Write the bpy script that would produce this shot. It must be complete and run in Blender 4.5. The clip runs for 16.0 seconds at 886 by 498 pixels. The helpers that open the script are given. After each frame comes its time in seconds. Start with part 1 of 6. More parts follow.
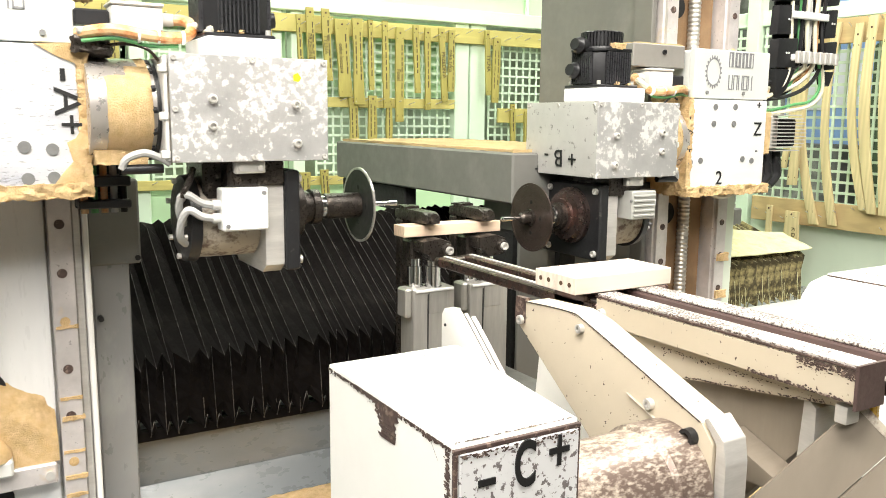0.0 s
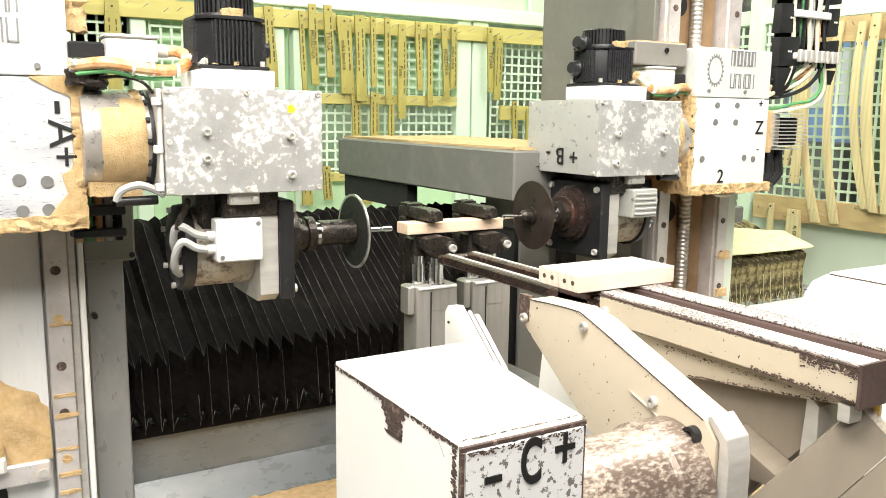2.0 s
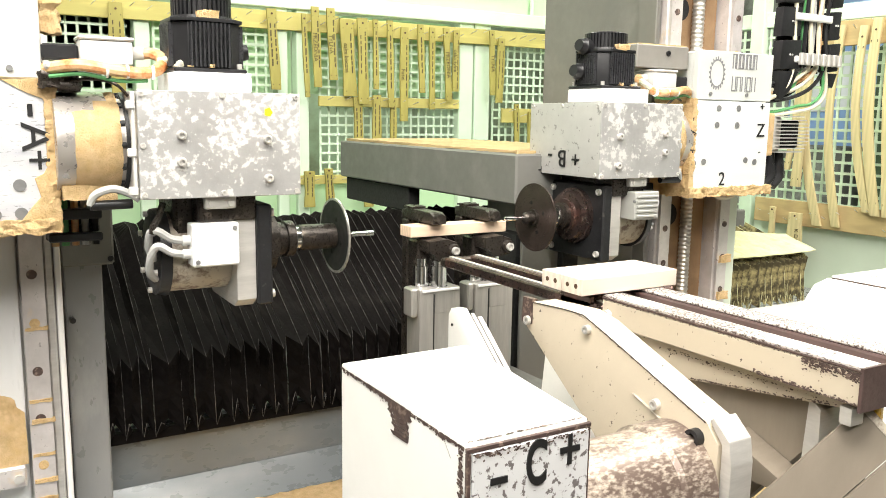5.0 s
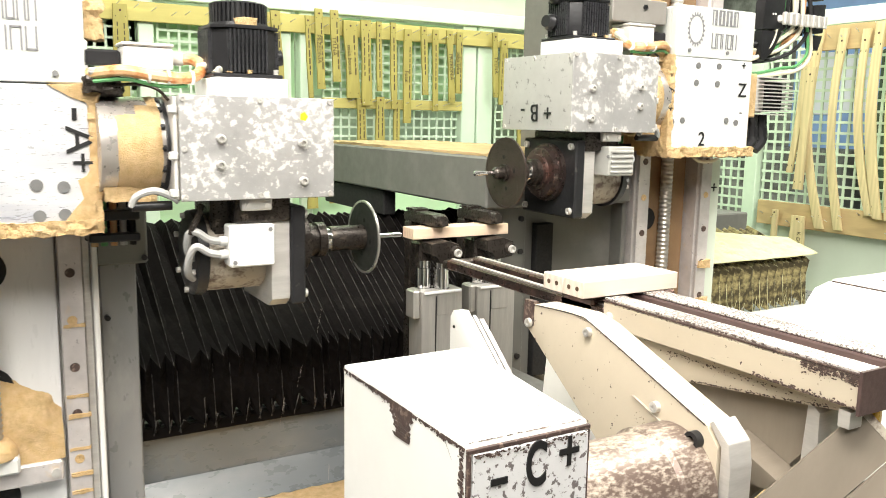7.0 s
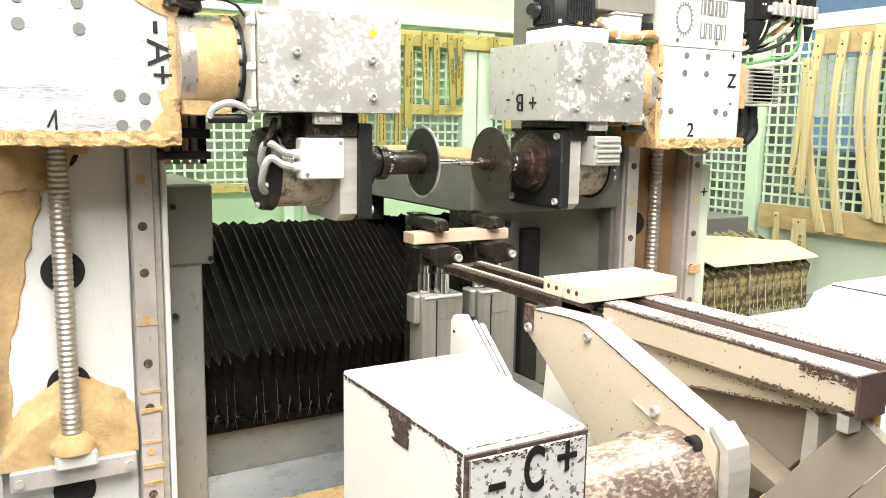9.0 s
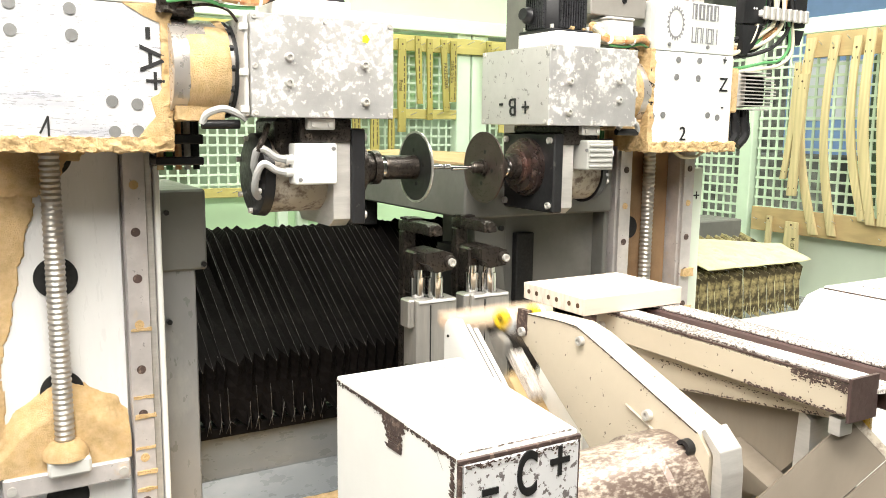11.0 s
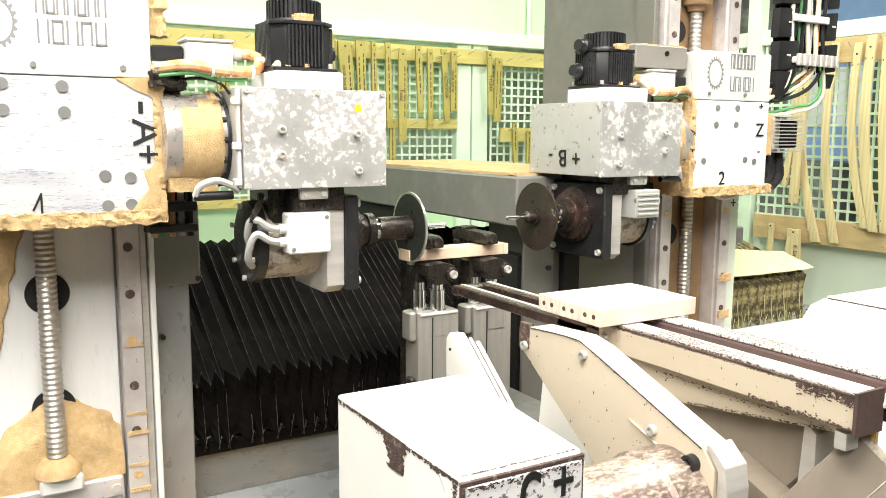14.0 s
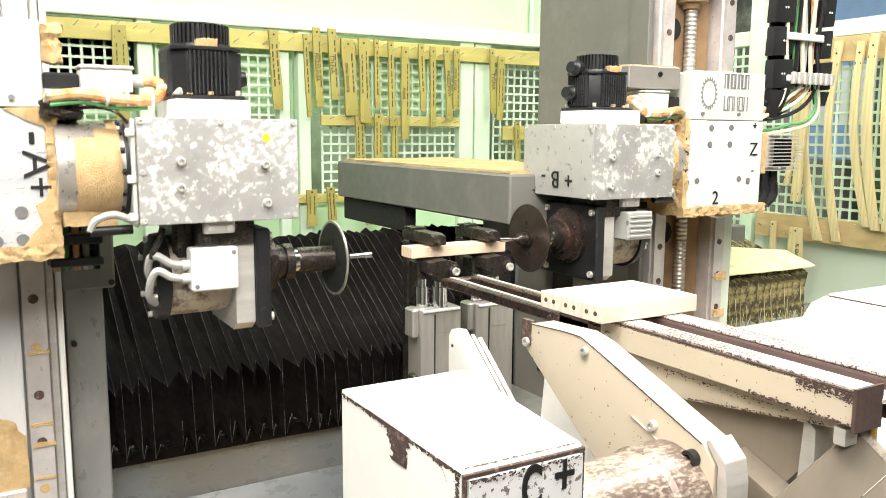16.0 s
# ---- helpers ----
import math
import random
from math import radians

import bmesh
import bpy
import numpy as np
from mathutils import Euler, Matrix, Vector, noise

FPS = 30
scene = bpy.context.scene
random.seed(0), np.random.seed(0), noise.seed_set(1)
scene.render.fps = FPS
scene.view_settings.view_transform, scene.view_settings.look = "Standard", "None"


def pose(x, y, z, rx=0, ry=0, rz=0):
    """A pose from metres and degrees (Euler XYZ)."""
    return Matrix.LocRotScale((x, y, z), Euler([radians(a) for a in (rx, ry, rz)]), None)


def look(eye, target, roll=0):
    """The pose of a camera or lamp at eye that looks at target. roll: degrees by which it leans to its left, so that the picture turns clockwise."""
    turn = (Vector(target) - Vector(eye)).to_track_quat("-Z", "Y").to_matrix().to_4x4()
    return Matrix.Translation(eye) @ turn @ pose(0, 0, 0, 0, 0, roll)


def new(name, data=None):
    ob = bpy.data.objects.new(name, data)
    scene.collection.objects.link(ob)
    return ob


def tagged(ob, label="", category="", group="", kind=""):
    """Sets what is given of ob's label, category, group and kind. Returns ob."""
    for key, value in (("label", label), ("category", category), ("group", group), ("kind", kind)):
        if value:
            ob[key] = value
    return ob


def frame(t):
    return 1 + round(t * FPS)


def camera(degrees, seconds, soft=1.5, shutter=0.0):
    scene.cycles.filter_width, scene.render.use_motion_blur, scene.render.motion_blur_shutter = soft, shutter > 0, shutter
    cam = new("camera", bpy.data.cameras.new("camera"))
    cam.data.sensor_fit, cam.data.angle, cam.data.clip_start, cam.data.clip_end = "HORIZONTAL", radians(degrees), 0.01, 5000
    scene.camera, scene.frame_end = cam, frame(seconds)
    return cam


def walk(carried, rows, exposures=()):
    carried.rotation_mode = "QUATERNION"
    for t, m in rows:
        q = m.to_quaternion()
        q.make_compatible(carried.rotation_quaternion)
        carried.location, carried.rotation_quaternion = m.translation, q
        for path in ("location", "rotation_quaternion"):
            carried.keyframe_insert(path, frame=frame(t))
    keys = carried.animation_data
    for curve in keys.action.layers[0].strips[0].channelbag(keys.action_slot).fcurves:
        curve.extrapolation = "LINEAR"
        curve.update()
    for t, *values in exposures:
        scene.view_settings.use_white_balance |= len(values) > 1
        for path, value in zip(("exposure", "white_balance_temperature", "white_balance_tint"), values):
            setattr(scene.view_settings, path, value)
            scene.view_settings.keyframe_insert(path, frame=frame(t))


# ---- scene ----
import functools

cam = camera(56.66, 16.0, soft=0.9, shutter=0.4)
VIEW = [  # seconds, x, y, z, heading, pitch, roll
    (0, 0.0003, 0.0006, 1.4998, 30.724, -9.020, 0.552),
    (0.5, 0.0019, 0.0030, 1.4999, 30.669, -9.175, 0.570),
    (1, -0.0001, 0.0046, 1.4996, 30.632, -9.252, 0.619),
    (1.5, -0.0028, 0.0030, 1.4999, 30.644, -9.280, 0.696),
    (2, -0.0050, 0.0001, 1.5015, 30.677, -9.248, 0.741),
    (2.5, -0.0068, -0.0032, 1.5013, 30.707, -9.169, 0.742),
    (3, -0.0052, -0.0037, 1.5023, 30.721, -9.099, 0.707),
    (3.5, -0.0045, -0.0012, 1.5036, 30.732, -9.093, 0.735),
    (4, -0.0061, 0.0005, 1.5032, 30.694, -9.099, 0.777),
    (6.5, -0.0161, -0.0106, 1.5052, 30.454, -9.036, 0.980),
    (7, -0.0142, -0.0094, 1.5059, 30.412, -9.000, 1.025),
    (7.5, -0.0125, -0.0087, 1.5059, 30.348, -8.953, 0.979),
    (8, -0.0124, -0.0087, 1.5072, 30.323, -8.872, 0.946),
    (8.5, -0.0116, -0.0096, 1.5072, 30.265, -8.823, 0.908),
    (9, -0.0133, -0.0134, 1.5082, 30.265, -8.742, 0.867),
    (11.5, -0.0132, -0.0158, 1.5113, 30.754, -8.266, 0.595),
    (12, -0.0080, -0.0091, 1.5167, 30.789, -7.961, 0.435),
    (12.5, -0.0053, -0.0043, 1.5174, 30.758, -7.832, 0.308),
    (13, -0.0052, -0.0063, 1.5163, 30.714, -7.804, 0.268),
    (13.5, -0.0066, -0.0108, 1.5167, 30.643, -7.856, 0.299),
    (14, -0.0098, -0.0113, 1.5168, 30.529, -7.922, 0.294),
    (14.5, -0.0116, -0.0108, 1.5164, 30.490, -7.982, 0.366),
    (15, -0.0142, -0.0154, 1.5173, 30.372, -8.005, 0.320),
    (15.5, -0.0140, -0.0162, 1.5169, 30.361, -8.043, 0.398),
    (16, -0.0141, -0.0174, 1.5161, 30.376, -8.053, 0.388),
]
LEFT = [  # seconds, travel along x, travel along z
    (0, -0.0003, -0.0007),
    (0.5, -0.0415, -0.0204),
    (1, -0.0620, -0.0502),
    (1.5, -0.0407, -0.0505),
    (2, -0.0167, -0.0505),
    (2.5, 0.0053, -0.0504),
    (3, 0.0296, -0.0508),
    (3.5, -0.0039, -0.0503),
    (4, -0.0661, -0.0506),
    (4.2, -0.0690, -0.0506),
    (6.3, 0.0200, -0.0515),
    (6.5, 0.0341, -0.0516),
    (7, -0.0103, -0.0527),
    (7.5, -0.0621, -0.0523),
    (8, -0.0078, -0.0078),
    (8.5, 0.0481, 0.0385),
    (9, 0.1040, 0.0848),
    (9.2, 0.1040, 0.0848),
    (11.3, 0.1035, 0.0848),
    (11.5, 0.1032, 0.0847),
    (12, 0.1024, 0.0474),
    (12.5, 0.1018, 0.0168),
    (13, 0.1019, -0.0022),
    (13.3, 0.1000, -0.0023),
    (13.5, 0.0962, -0.0024),
    (14, 0.0903, -0.0015),
    (14.5, 0.0861, -0.0016),
    (15, 0.0334, -0.0004),
    (15.5, -0.0219, -0.0027),
    (16, -0.0648, -0.0513),
]
RIGHT = [
    (0, -0.0001, 0.0003),
    (0.5, -0.0155, -0.0002),
    (1, -0.0330, -0.0005),
    (1.5, -0.0468, -0.0005),
    (2, -0.0036, 0.0002),
    (2.5, 0.0275, 0.0009),
    (3, 0.0369, 0.0001),
    (3.5, 0.0222, -0.0003),
    (4, 0.0036, -0.0003),
    (4.2, -0.0020, -0.0003),
    (6.3, -0.0090, 0.0380),
    (6.5, -0.0212, 0.0502),
    (7, -0.0831, 0.0960),
    (7.5, -0.1199, 0.1236),
    (8, -0.1191, 0.1233),
    (8.5, -0.1196, 0.1234),
    (9, -0.1185, 0.1238),
    (9.2, -0.1188, 0.1240),
    (11.3, -0.1190, 0.1242),
    (11.5, -0.1192, 0.1242),
    (12, -0.0978, 0.1003),
    (12.5, -0.0770, 0.0698),
    (13, -0.0772, 0.0476),
    (13.3, -0.0752, 0.0472),
    (13.5, -0.0523, 0.0469),
    (14, 0.0035, 0.0476),
    (14.5, 0.0193, 0.0105),
    (15, 0.0134, 0.0021),
    (15.5, -0.0018, 0.0012),
    (16, -0.0193, 0.0009),
]


def aim(x, y, z, heading, pitch, roll):
    h, p = radians(heading), radians(pitch)
    way = Vector((math.sin(h) * math.cos(p), math.cos(h) * math.cos(p), math.sin(p)))
    return look((x, y, z), Vector((x, y, z)) + way, roll)


walk(cam, [(t, aim(*v)) for t, *v in VIEW])

# ---- world and light ----
world = bpy.data.worlds.new("hall_air")
scene.world = world
world.use_nodes = True
sky = world.node_tree.nodes.new("ShaderNodeTexSky")
sky.sky_type, sky.sun_disc = "NISHITA", False
sky.sun_elevation, sky.sun_rotation = radians(40), radians(120)
world.node_tree.links.new(sky.outputs[0], world.node_tree.nodes["Background"].inputs[0])
world.node_tree.nodes["Background"].inputs[1].default_value = 0.08
scene.view_settings.exposure = 0.05


def lamp(name, eye, target, sx, sy, watts, colour):
    data = bpy.data.lights.new(name, "AREA")
    data.shape, data.size, data.size_y, data.energy, data.color = "RECTANGLE", sx, sy, watts, colour
    ob = new(name, data)
    ob.matrix_world = look(eye, target)
    return ob


# ceiling lamps out of view, added to light the hall from above
lamp("unseen_ceiling_lamp", (-0.2, 0.2, 3.1), (0.5, 1.0, 1.2), 2.4, 0.35, 112, (1.0, 0.955, 0.87))
lamp("unseen_ceiling_lamp", (1.6, 0.4, 3.2), (1.3, 1.0, 1.2), 2.4, 0.35, 60, (1.0, 0.96, 0.88))
lamp("unseen_ceiling_lamp", (1.6, 2.7, 3.25), (1.6, 2.7, 0), 2.6, 0.35, 41, (0.95, 1.0, 0.86))
lamp("unseen_ceiling_lamp", (2.7, 1.4, 3.25), (2.7, 1.4, 0), 0.35, 2.4, 44, (0.99, 1.0, 0.88))
# extra lamp added to brighten the hall behind the mesh
lamp("unseen_ceiling_lamp", (2.0, 4.9, 3.3), (2.0, 4.9, 0), 2.6, 0.35, 60, (0.95, 1.0, 0.86))
lamp("unseen_ceiling_lamp", (-1.2, -1.3, 3.25), (0.3, 1.2, 1.2), 2.4, 0.35, 95, (1.0, 0.96, 0.89))

# ---- materials ----
MATS = {}


def mat(name, colour, rough=0.5, metal=0.0, vary=0.12, scale=14.0, bump=0.15, second=None, cover=0.5, patch=30.0, sharp=0.04,
        rough2=None, metal2=None, grain=None, stretch=(1, 1, 1), bump_scale=120.0, spec=0.5, spread=0.0):
    """Base colour with drift at two scales; second: another coat that shows in patches (chips, dust, mottling, painted
    reflections).
    """
    if name in MATS:
        return MATS[name]
    m = bpy.data.materials.new(name)
    m.use_nodes = True
    n, l = m.node_tree.nodes, m.node_tree.links
    bsdf = n["Principled BSDF"]
    co = n.new("ShaderNodeTexCoord")
    mp = n.new("ShaderNodeMapping")
    mp.inputs["Scale"].default_value = stretch
    l.new(co.outputs["Object"], mp.inputs[0])

    def noi(sc, det=4.0, ro=0.6):
        t = n.new("ShaderNodeTexNoise")
        t.inputs["Scale"].default_value, t.inputs["Detail"].default_value, t.inputs["Roughness"].default_value = sc, det, ro
        l.new(mp.outputs[0], t.inputs["Vector"])
        return t.outputs["Fac"]

    def mixc(fac, a, b):
        x = n.new("ShaderNodeMix")
        x.data_type = "RGBA"
        for sock, v in ((0, fac), (6, a), (7, b)):
            if hasattr(v, "default_value") or hasattr(v, "is_linked"):
                l.new(v, x.inputs[sock])
            else:
                x.inputs[sock].default_value = v
        return x.outputs[2]

    def ramp(fac, lo, hi, a=0.0, b=1.0):
        r = n.new("ShaderNodeMapRange")
        l.new(fac, r.inputs[0])
        for k, v in enumerate((lo, hi, a, b), 1):
            r.inputs[k].default_value = v
        return r.outputs[0]

    dark = tuple(max(0, v * (1 - vary)) for v in colour) + (1,)
    lite = tuple(min(1, v * (1 + vary * 0.6)) for v in colour) + (1,)
    out = mixc(ramp(noi(scale), 0.35, 0.65), dark, lite)
    fine = ramp(noi(scale * 9, 3), 0.3, 0.7)
    out = mixc(ramp(noi(scale * 9, 3), 0.3, 0.7, 0, 0.35), out, tuple(v * (1 - vary * 0.8) for v in colour) + (1,))
    if grain:
        w = n.new("ShaderNodeTexWave")
        w.inputs["Scale"].default_value, w.inputs["Distortion"].default_value, w.inputs["Detail"].default_value = grain, 6, 3
        w.bands_direction = "Y"
        l.new(mp.outputs[0], w.inputs["Vector"])
        out = mixc(ramp(w.outputs["Fac"], 0.2, 0.9, 0, 0.45), out, tuple(v * 0.72 for v in colour) + (1,))
    rr = ramp(fine, 0, 1, max(0.02, rough - 0.08), min(1, rough + 0.1))
    if second:
        src = noi(patch, 6, 0.62)
        if spread:
            # patches crowd together in some places and thin out in others
            add = n.new("ShaderNodeMath")
            l.new(src, add.inputs[0]), l.new(ramp(noi(spread, 2), 0.3, 0.7, -0.10, 0.10), add.inputs[1])
            src = add.outputs[0]
        k = ramp(src, 1 - cover - sharp, 1 - cover + sharp)
        out = mixc(k, out, (*second, 1))
        if rough2 is not None:
            x = n.new("ShaderNodeMix")
            l.new(k, x.inputs[0]), l.new(rr, x.inputs[2])
            x.inputs[3].default_value = rough2
            rr = x.outputs[0]
        if metal2 is not None:
            l.new(ramp(k, 0, 1, metal, metal2), bsdf.inputs["Metallic"])
    l.new(out, bsdf.inputs["Base Color"])
    l.new(rr, bsdf.inputs["Roughness"])
    bsdf.inputs["Metallic"].default_value = metal
    bsdf.inputs["Specular IOR Level"].default_value = spec
    if bump:
        b = n.new("ShaderNodeBump")
        b.inputs["Strength"].default_value, b.inputs["Distance"].default_value = bump, 0.004
        l.new(noi(bump_scale, 5, 0.7), b.inputs["Height"])
        l.new(b.outputs[0], bsdf.inputs["Normal"])
    MATS[name] = m
    return m


ALU = mat("mottled_aluminium", (0.47, 0.465, 0.46), 0.45, 0.45, 0.14, 10, 0.08, (0.62, 0.61, 0.59), 0.45, 95, 0.03, 0.6, 0.15, spread=9)
ALU_END = mat("scratched_plate", (0.56, 0.55, 0.53), 0.5, 0.35, 0.08, 9, 0.06, (0.30, 0.29, 0.28), 0.37, 85, 0.015)
MILLED = mat("milled_steel", (0.62, 0.60, 0.57), 0.42, 0.45, 0.14, 10, 0.06, stretch=(1, 1, 6))
# bluish streaks paint wavy reflections onto the left brushed cover
ALU_REFLECTIONS = mat("brushed_cover_reflections", (0.80, 0.80, 0.82), 0.33, 0.4, 0.08, 5, 0.05, (0.60, 0.62, 0.72), 0.40, 4, 0.14, 0.25, 0.6, stretch=(1.2, 1, 9))
PLAIN_ALU = mat("plain_aluminium_cover", (0.84, 0.84, 0.84), 0.36, 0.25, 0.05, 5, 0.04, stretch=(1, 1, 7))
DRUM = mat("turned_drum_steel", (0.60, 0.56, 0.53), 0.3, 0.7, 0.05, 8, 0.0)
SCREW = mat("polished_screw_steel", (0.50, 0.475, 0.44), 0.42, 0.75, 0.2, 30, 0.05)
WEB_LT = mat("web_plate_enamel", (0.76, 0.755, 0.75), 0.32, 0.0, 0.08, 4, 0.05, stretch=(3, 1, 0.6))
TAUPE = mat("taupe_milled_block", (0.27, 0.255, 0.235), 0.5, 0.2, 0.1, 8, 0.05)
LOGO_PLATE = mat("pale_grey_enamel", (0.62, 0.635, 0.61), 0.45, 0.1, 0.06, 7, 0.03)
CHROME = mat("chrome", (0.78, 0.78, 0.79), 0.10, 1.0, 0.05, 20, 0.0)
BLACK = mat("black_anodised", (0.020, 0.020, 0.022), 0.38, 0.2, 0.3, 18, 0.08)
FLANGE = mat("black_flange", (0.022, 0.022, 0.024), 0.42, 0.3, 0.3, 20, 0.1, (0.07, 0.065, 0.06), 0.33, 60, 0.05)
SPINDLE = mat("burnished_spindle_steel", (0.15, 0.11, 0.10), 0.30, 0.85, 0.35, 16, 0.05, (0.26, 0.14, 0.115), 0.4, 25, 0.12)
CAST = mat("oily_black_steel", (0.055, 0.046, 0.040), 0.30, 0.6, 0.35, 30, 0.3, (0.17, 0.14, 0.115), 0.36, 60, 0.06)
BLADE = mat("saw_steel", (0.035, 0.036, 0.033), 0.5, 0.35, 0.25, 9, 0.02)
BLADE_RIM = mat("ground_steel_rim", (0.62, 0.60, 0.57), 0.3, 0.8, 0.1, 30, 0.02)
RUBBER = mat("black_bellows_cloth", (0.0075, 0.0064, 0.0062), 0.7, 0.0, 0.4, 12, 0.3, (0.015, 0.0132, 0.012), 0.36, 22, 0.1, spec=0.04)
# lighter grey paints the crease highlights of the black bellows, and the worn hem
CREASE_AND_HEM = mat("crease_highlight_worn_hem", (0.022, 0.020, 0.019), 0.6, 0.0, 0.4, 60, 0.3, (0.17, 0.155, 0.14), 0.47, 40, 0.06)
DUSTY = mat("dust_caked_bellows", (0.075, 0.062, 0.034), 0.85, 0.0, 0.35, 22, 0.6, (0.34, 0.29, 0.14), 0.47, 34, 0.08, spec=0.2)
DUSTY_TOP = mat("dusty_bellows_top", (0.62, 0.60, 0.36), 0.9, 0.0, 0.2, 18, 0.5, (0.42, 0.38, 0.2), 0.36, 20, 0.1)
BEAM_DUST = mat("settled_brown_dust", (0.46, 0.36, 0.17), 0.95, 0.0, 0.2, 14, 0.6, (0.60, 0.40, 0.22), 0.45, 7, 0.2)
TUBE_WORN = mat("tube_worn_to_steel", (0.50, 0.43, 0.355), 0.4, 0.0, 0.1, 9, 0.08, (0.17, 0.125, 0.105), 0.57, 260, 0.12, 0.33, 0.4, stretch=(0.5, 1, 1), spread=22)
# lighter than the motor black: highlight contrast of the fins put into colour
FIN = mat("satin_lightened_fins", (0.055, 0.055, 0.06), 0.3, 0.4, 0.3, 30, 0.1)
SAWDUST = mat("caked_sawdust", (0.63, 0.42, 0.19), 0.95, 0.0, 0.25, 22, 1.0, (0.77, 0.56, 0.31), 0.5, 60, 0.2, bump_scale=420)
CASE = mat("column_grey_paint", (0.165, 0.163, 0.15), 0.5, 0.05, 0.09, 5, 0.06, (0.22, 0.215, 0.20), 0.32, 9, 0.15)
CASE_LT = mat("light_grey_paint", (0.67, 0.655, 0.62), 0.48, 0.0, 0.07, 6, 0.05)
WEB_BROWN = mat("dust_brown_web", (0.22, 0.13, 0.065), 0.75, 0.0, 0.25, 8, 0.3, (0.34, 0.22, 0.12), 0.45, 9, 0.15)
RAIL = mat("guide_rail_steel", (0.62, 0.58, 0.57), 0.35, 0.35, 0.2, 14, 0.1, (0.62, 0.50, 0.36), 0.34, 16, 0.06, 0.9, 0.0)
CREAM = mat("chipped_cream_paint", (0.57, 0.495, 0.385), 0.42, 0.0, 0.08, 6, 0.08, (0.075, 0.05, 0.045), 0.325, 130, 0.008, 0.7)
# lighter, smoother copy of the column grey: brightness of the cover put into colour
CASE_LIGHTENED = mat("lightened_column_grey", (0.26, 0.26, 0.26), 0.32, 0.15, 0.14, 4, 0.05, (0.36, 0.355, 0.345), 0.40, 7, 0.10, stretch=(1.6, 1, 0.7))
BED_SIDE = mat("blue_grey_bed_enamel", (0.175, 0.19, 0.20), 0.3, 0.15, 0.14, 4, 0.05, (0.23, 0.24, 0.245), 0.40, 7, 0.10, stretch=(0.6, 1, 1.4))
# brown sheen of the spinning right blade put into its colour
SPUN = mat("spun_disc_brown_sheen", (0.10, 0.075, 0.065), 0.32, 0.7, 0.2, 30, 0.02)
CREAM_WORN = mat("worn_cream_paint", (0.52, 0.47, 0.39), 0.42, 0.0, 0.1, 7, 0.08, (0.17, 0.12, 0.10), 0.44, 75, 0.09, 0.6, spread=14)
WHITE = mat("white_paint", (0.82, 0.81, 0.78), 0.38, 0.0, 0.05, 5, 0.05)
BARE = mat("worn_to_primer", (0.085, 0.055, 0.048), 0.55, 0.1, 0.3, 25, 0.2, (0.22, 0.16, 0.13), 0.42, 170, 0.03)
SIGN = mat("flaking_white_sign", (0.70, 0.70, 0.71), 0.45, 0.0, 0.06, 10, 0.1, (0.16, 0.14, 0.14), 0.42, 210, 0.02)
INK = mat("black_lettering", (0.012, 0.012, 0.013), 0.5, 0.0, 0.2, 40, 0.0)
GREY_INK = mat("grey_print", (0.22, 0.22, 0.23), 0.55, 0.0, 0.1, 40, 0.0)
DOT = mat("grey_plug", (0.22, 0.22, 0.22), 0.45, 0.3, 0.15, 60, 0.05)
PLASTIC = mat("grey_plastic", (0.62, 0.62, 0.60), 0.5, 0.0, 0.05, 12, 0.04)
WHITE_PLASTIC = mat("white_plastic", (0.80, 0.80, 0.79), 0.42, 0.0, 0.04, 12, 0.03)
YELLOW = mat("yellow_paint_mark", (0.80, 0.78, 0.02), 0.5, 0.0, 0.1, 60, 0.0)
ORANGE = mat("orange_cable", (0.60, 0.21, 0.06), 0.5, 0.0, 0.15, 40, 0.05, (0.66, 0.46, 0.25), 0.53, 40, 0.1)
GREEN = mat("green_cable", (0.10, 0.33, 0.12), 0.5, 0.0, 0.15, 40, 0.0)
GREY_CABLE = mat("grey_cable", (0.42, 0.42, 0.41), 0.5, 0.0, 0.1, 40, 0.0)
CREAM_CABLE = mat("cream_cable", (0.66, 0.62, 0.48), 0.5, 0.0, 0.1, 40, 0.0)
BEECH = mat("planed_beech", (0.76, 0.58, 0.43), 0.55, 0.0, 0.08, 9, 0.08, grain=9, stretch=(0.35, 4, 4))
# paler copy of the planed beech, with the light on it put into its colour
BEECH_LIT = mat("lit_beech_copy", (0.80, 0.68, 0.58), 0.55, 0.0, 0.06, 9, 0.06, grain=7, stretch=(0.35, 4, 4))
DOWEL = mat("drilled_hole", (0.10, 0.055, 0.03), 0.8, 0.0, 0.2, 60, 0.0)
# yellow-green here puts the green-tinted light on the fence into the wood colour
TEMPLATE = mat("green_tinted_plywood", (0.43, 0.37, 0.10), 0.62, 0.0, 0.12, 6, 0.1, grain=4, stretch=(4, 4, 0.5))
TEMPLATE_TAN = mat("tan_plywood_template", (0.68, 0.56, 0.31), 0.6, 0.0, 0.1, 6, 0.1, grain=4, stretch=(4, 4, 0.5))
# batten wood, with the same green light tint put into its colour
BATTEN = mat("green_tinted_batten", (0.60, 0.52, 0.17), 0.65, 0.0, 0.12, 5, 0.1, grain=5, stretch=(0.5, 4, 4))
BATTEN_TAN = mat("brown_batten", (0.55, 0.40, 0.20), 0.65, 0.0, 0.12, 5, 0.1, grain=5, stretch=(4, 0.5, 4))
PEN = mat("felt_pen", (0.09, 0.07, 0.03), 0.7, 0.0, 0.2, 80, 0.0)
FENCE = mat("pale_green_coating", (0.68, 0.82, 0.65), 0.45, 0.0, 0.06, 6, 0.03)
HALL = mat("green_white_hall_wall", (0.52, 0.74, 0.46), 0.6, 0.0, 0.06, 2.5, 0.05)
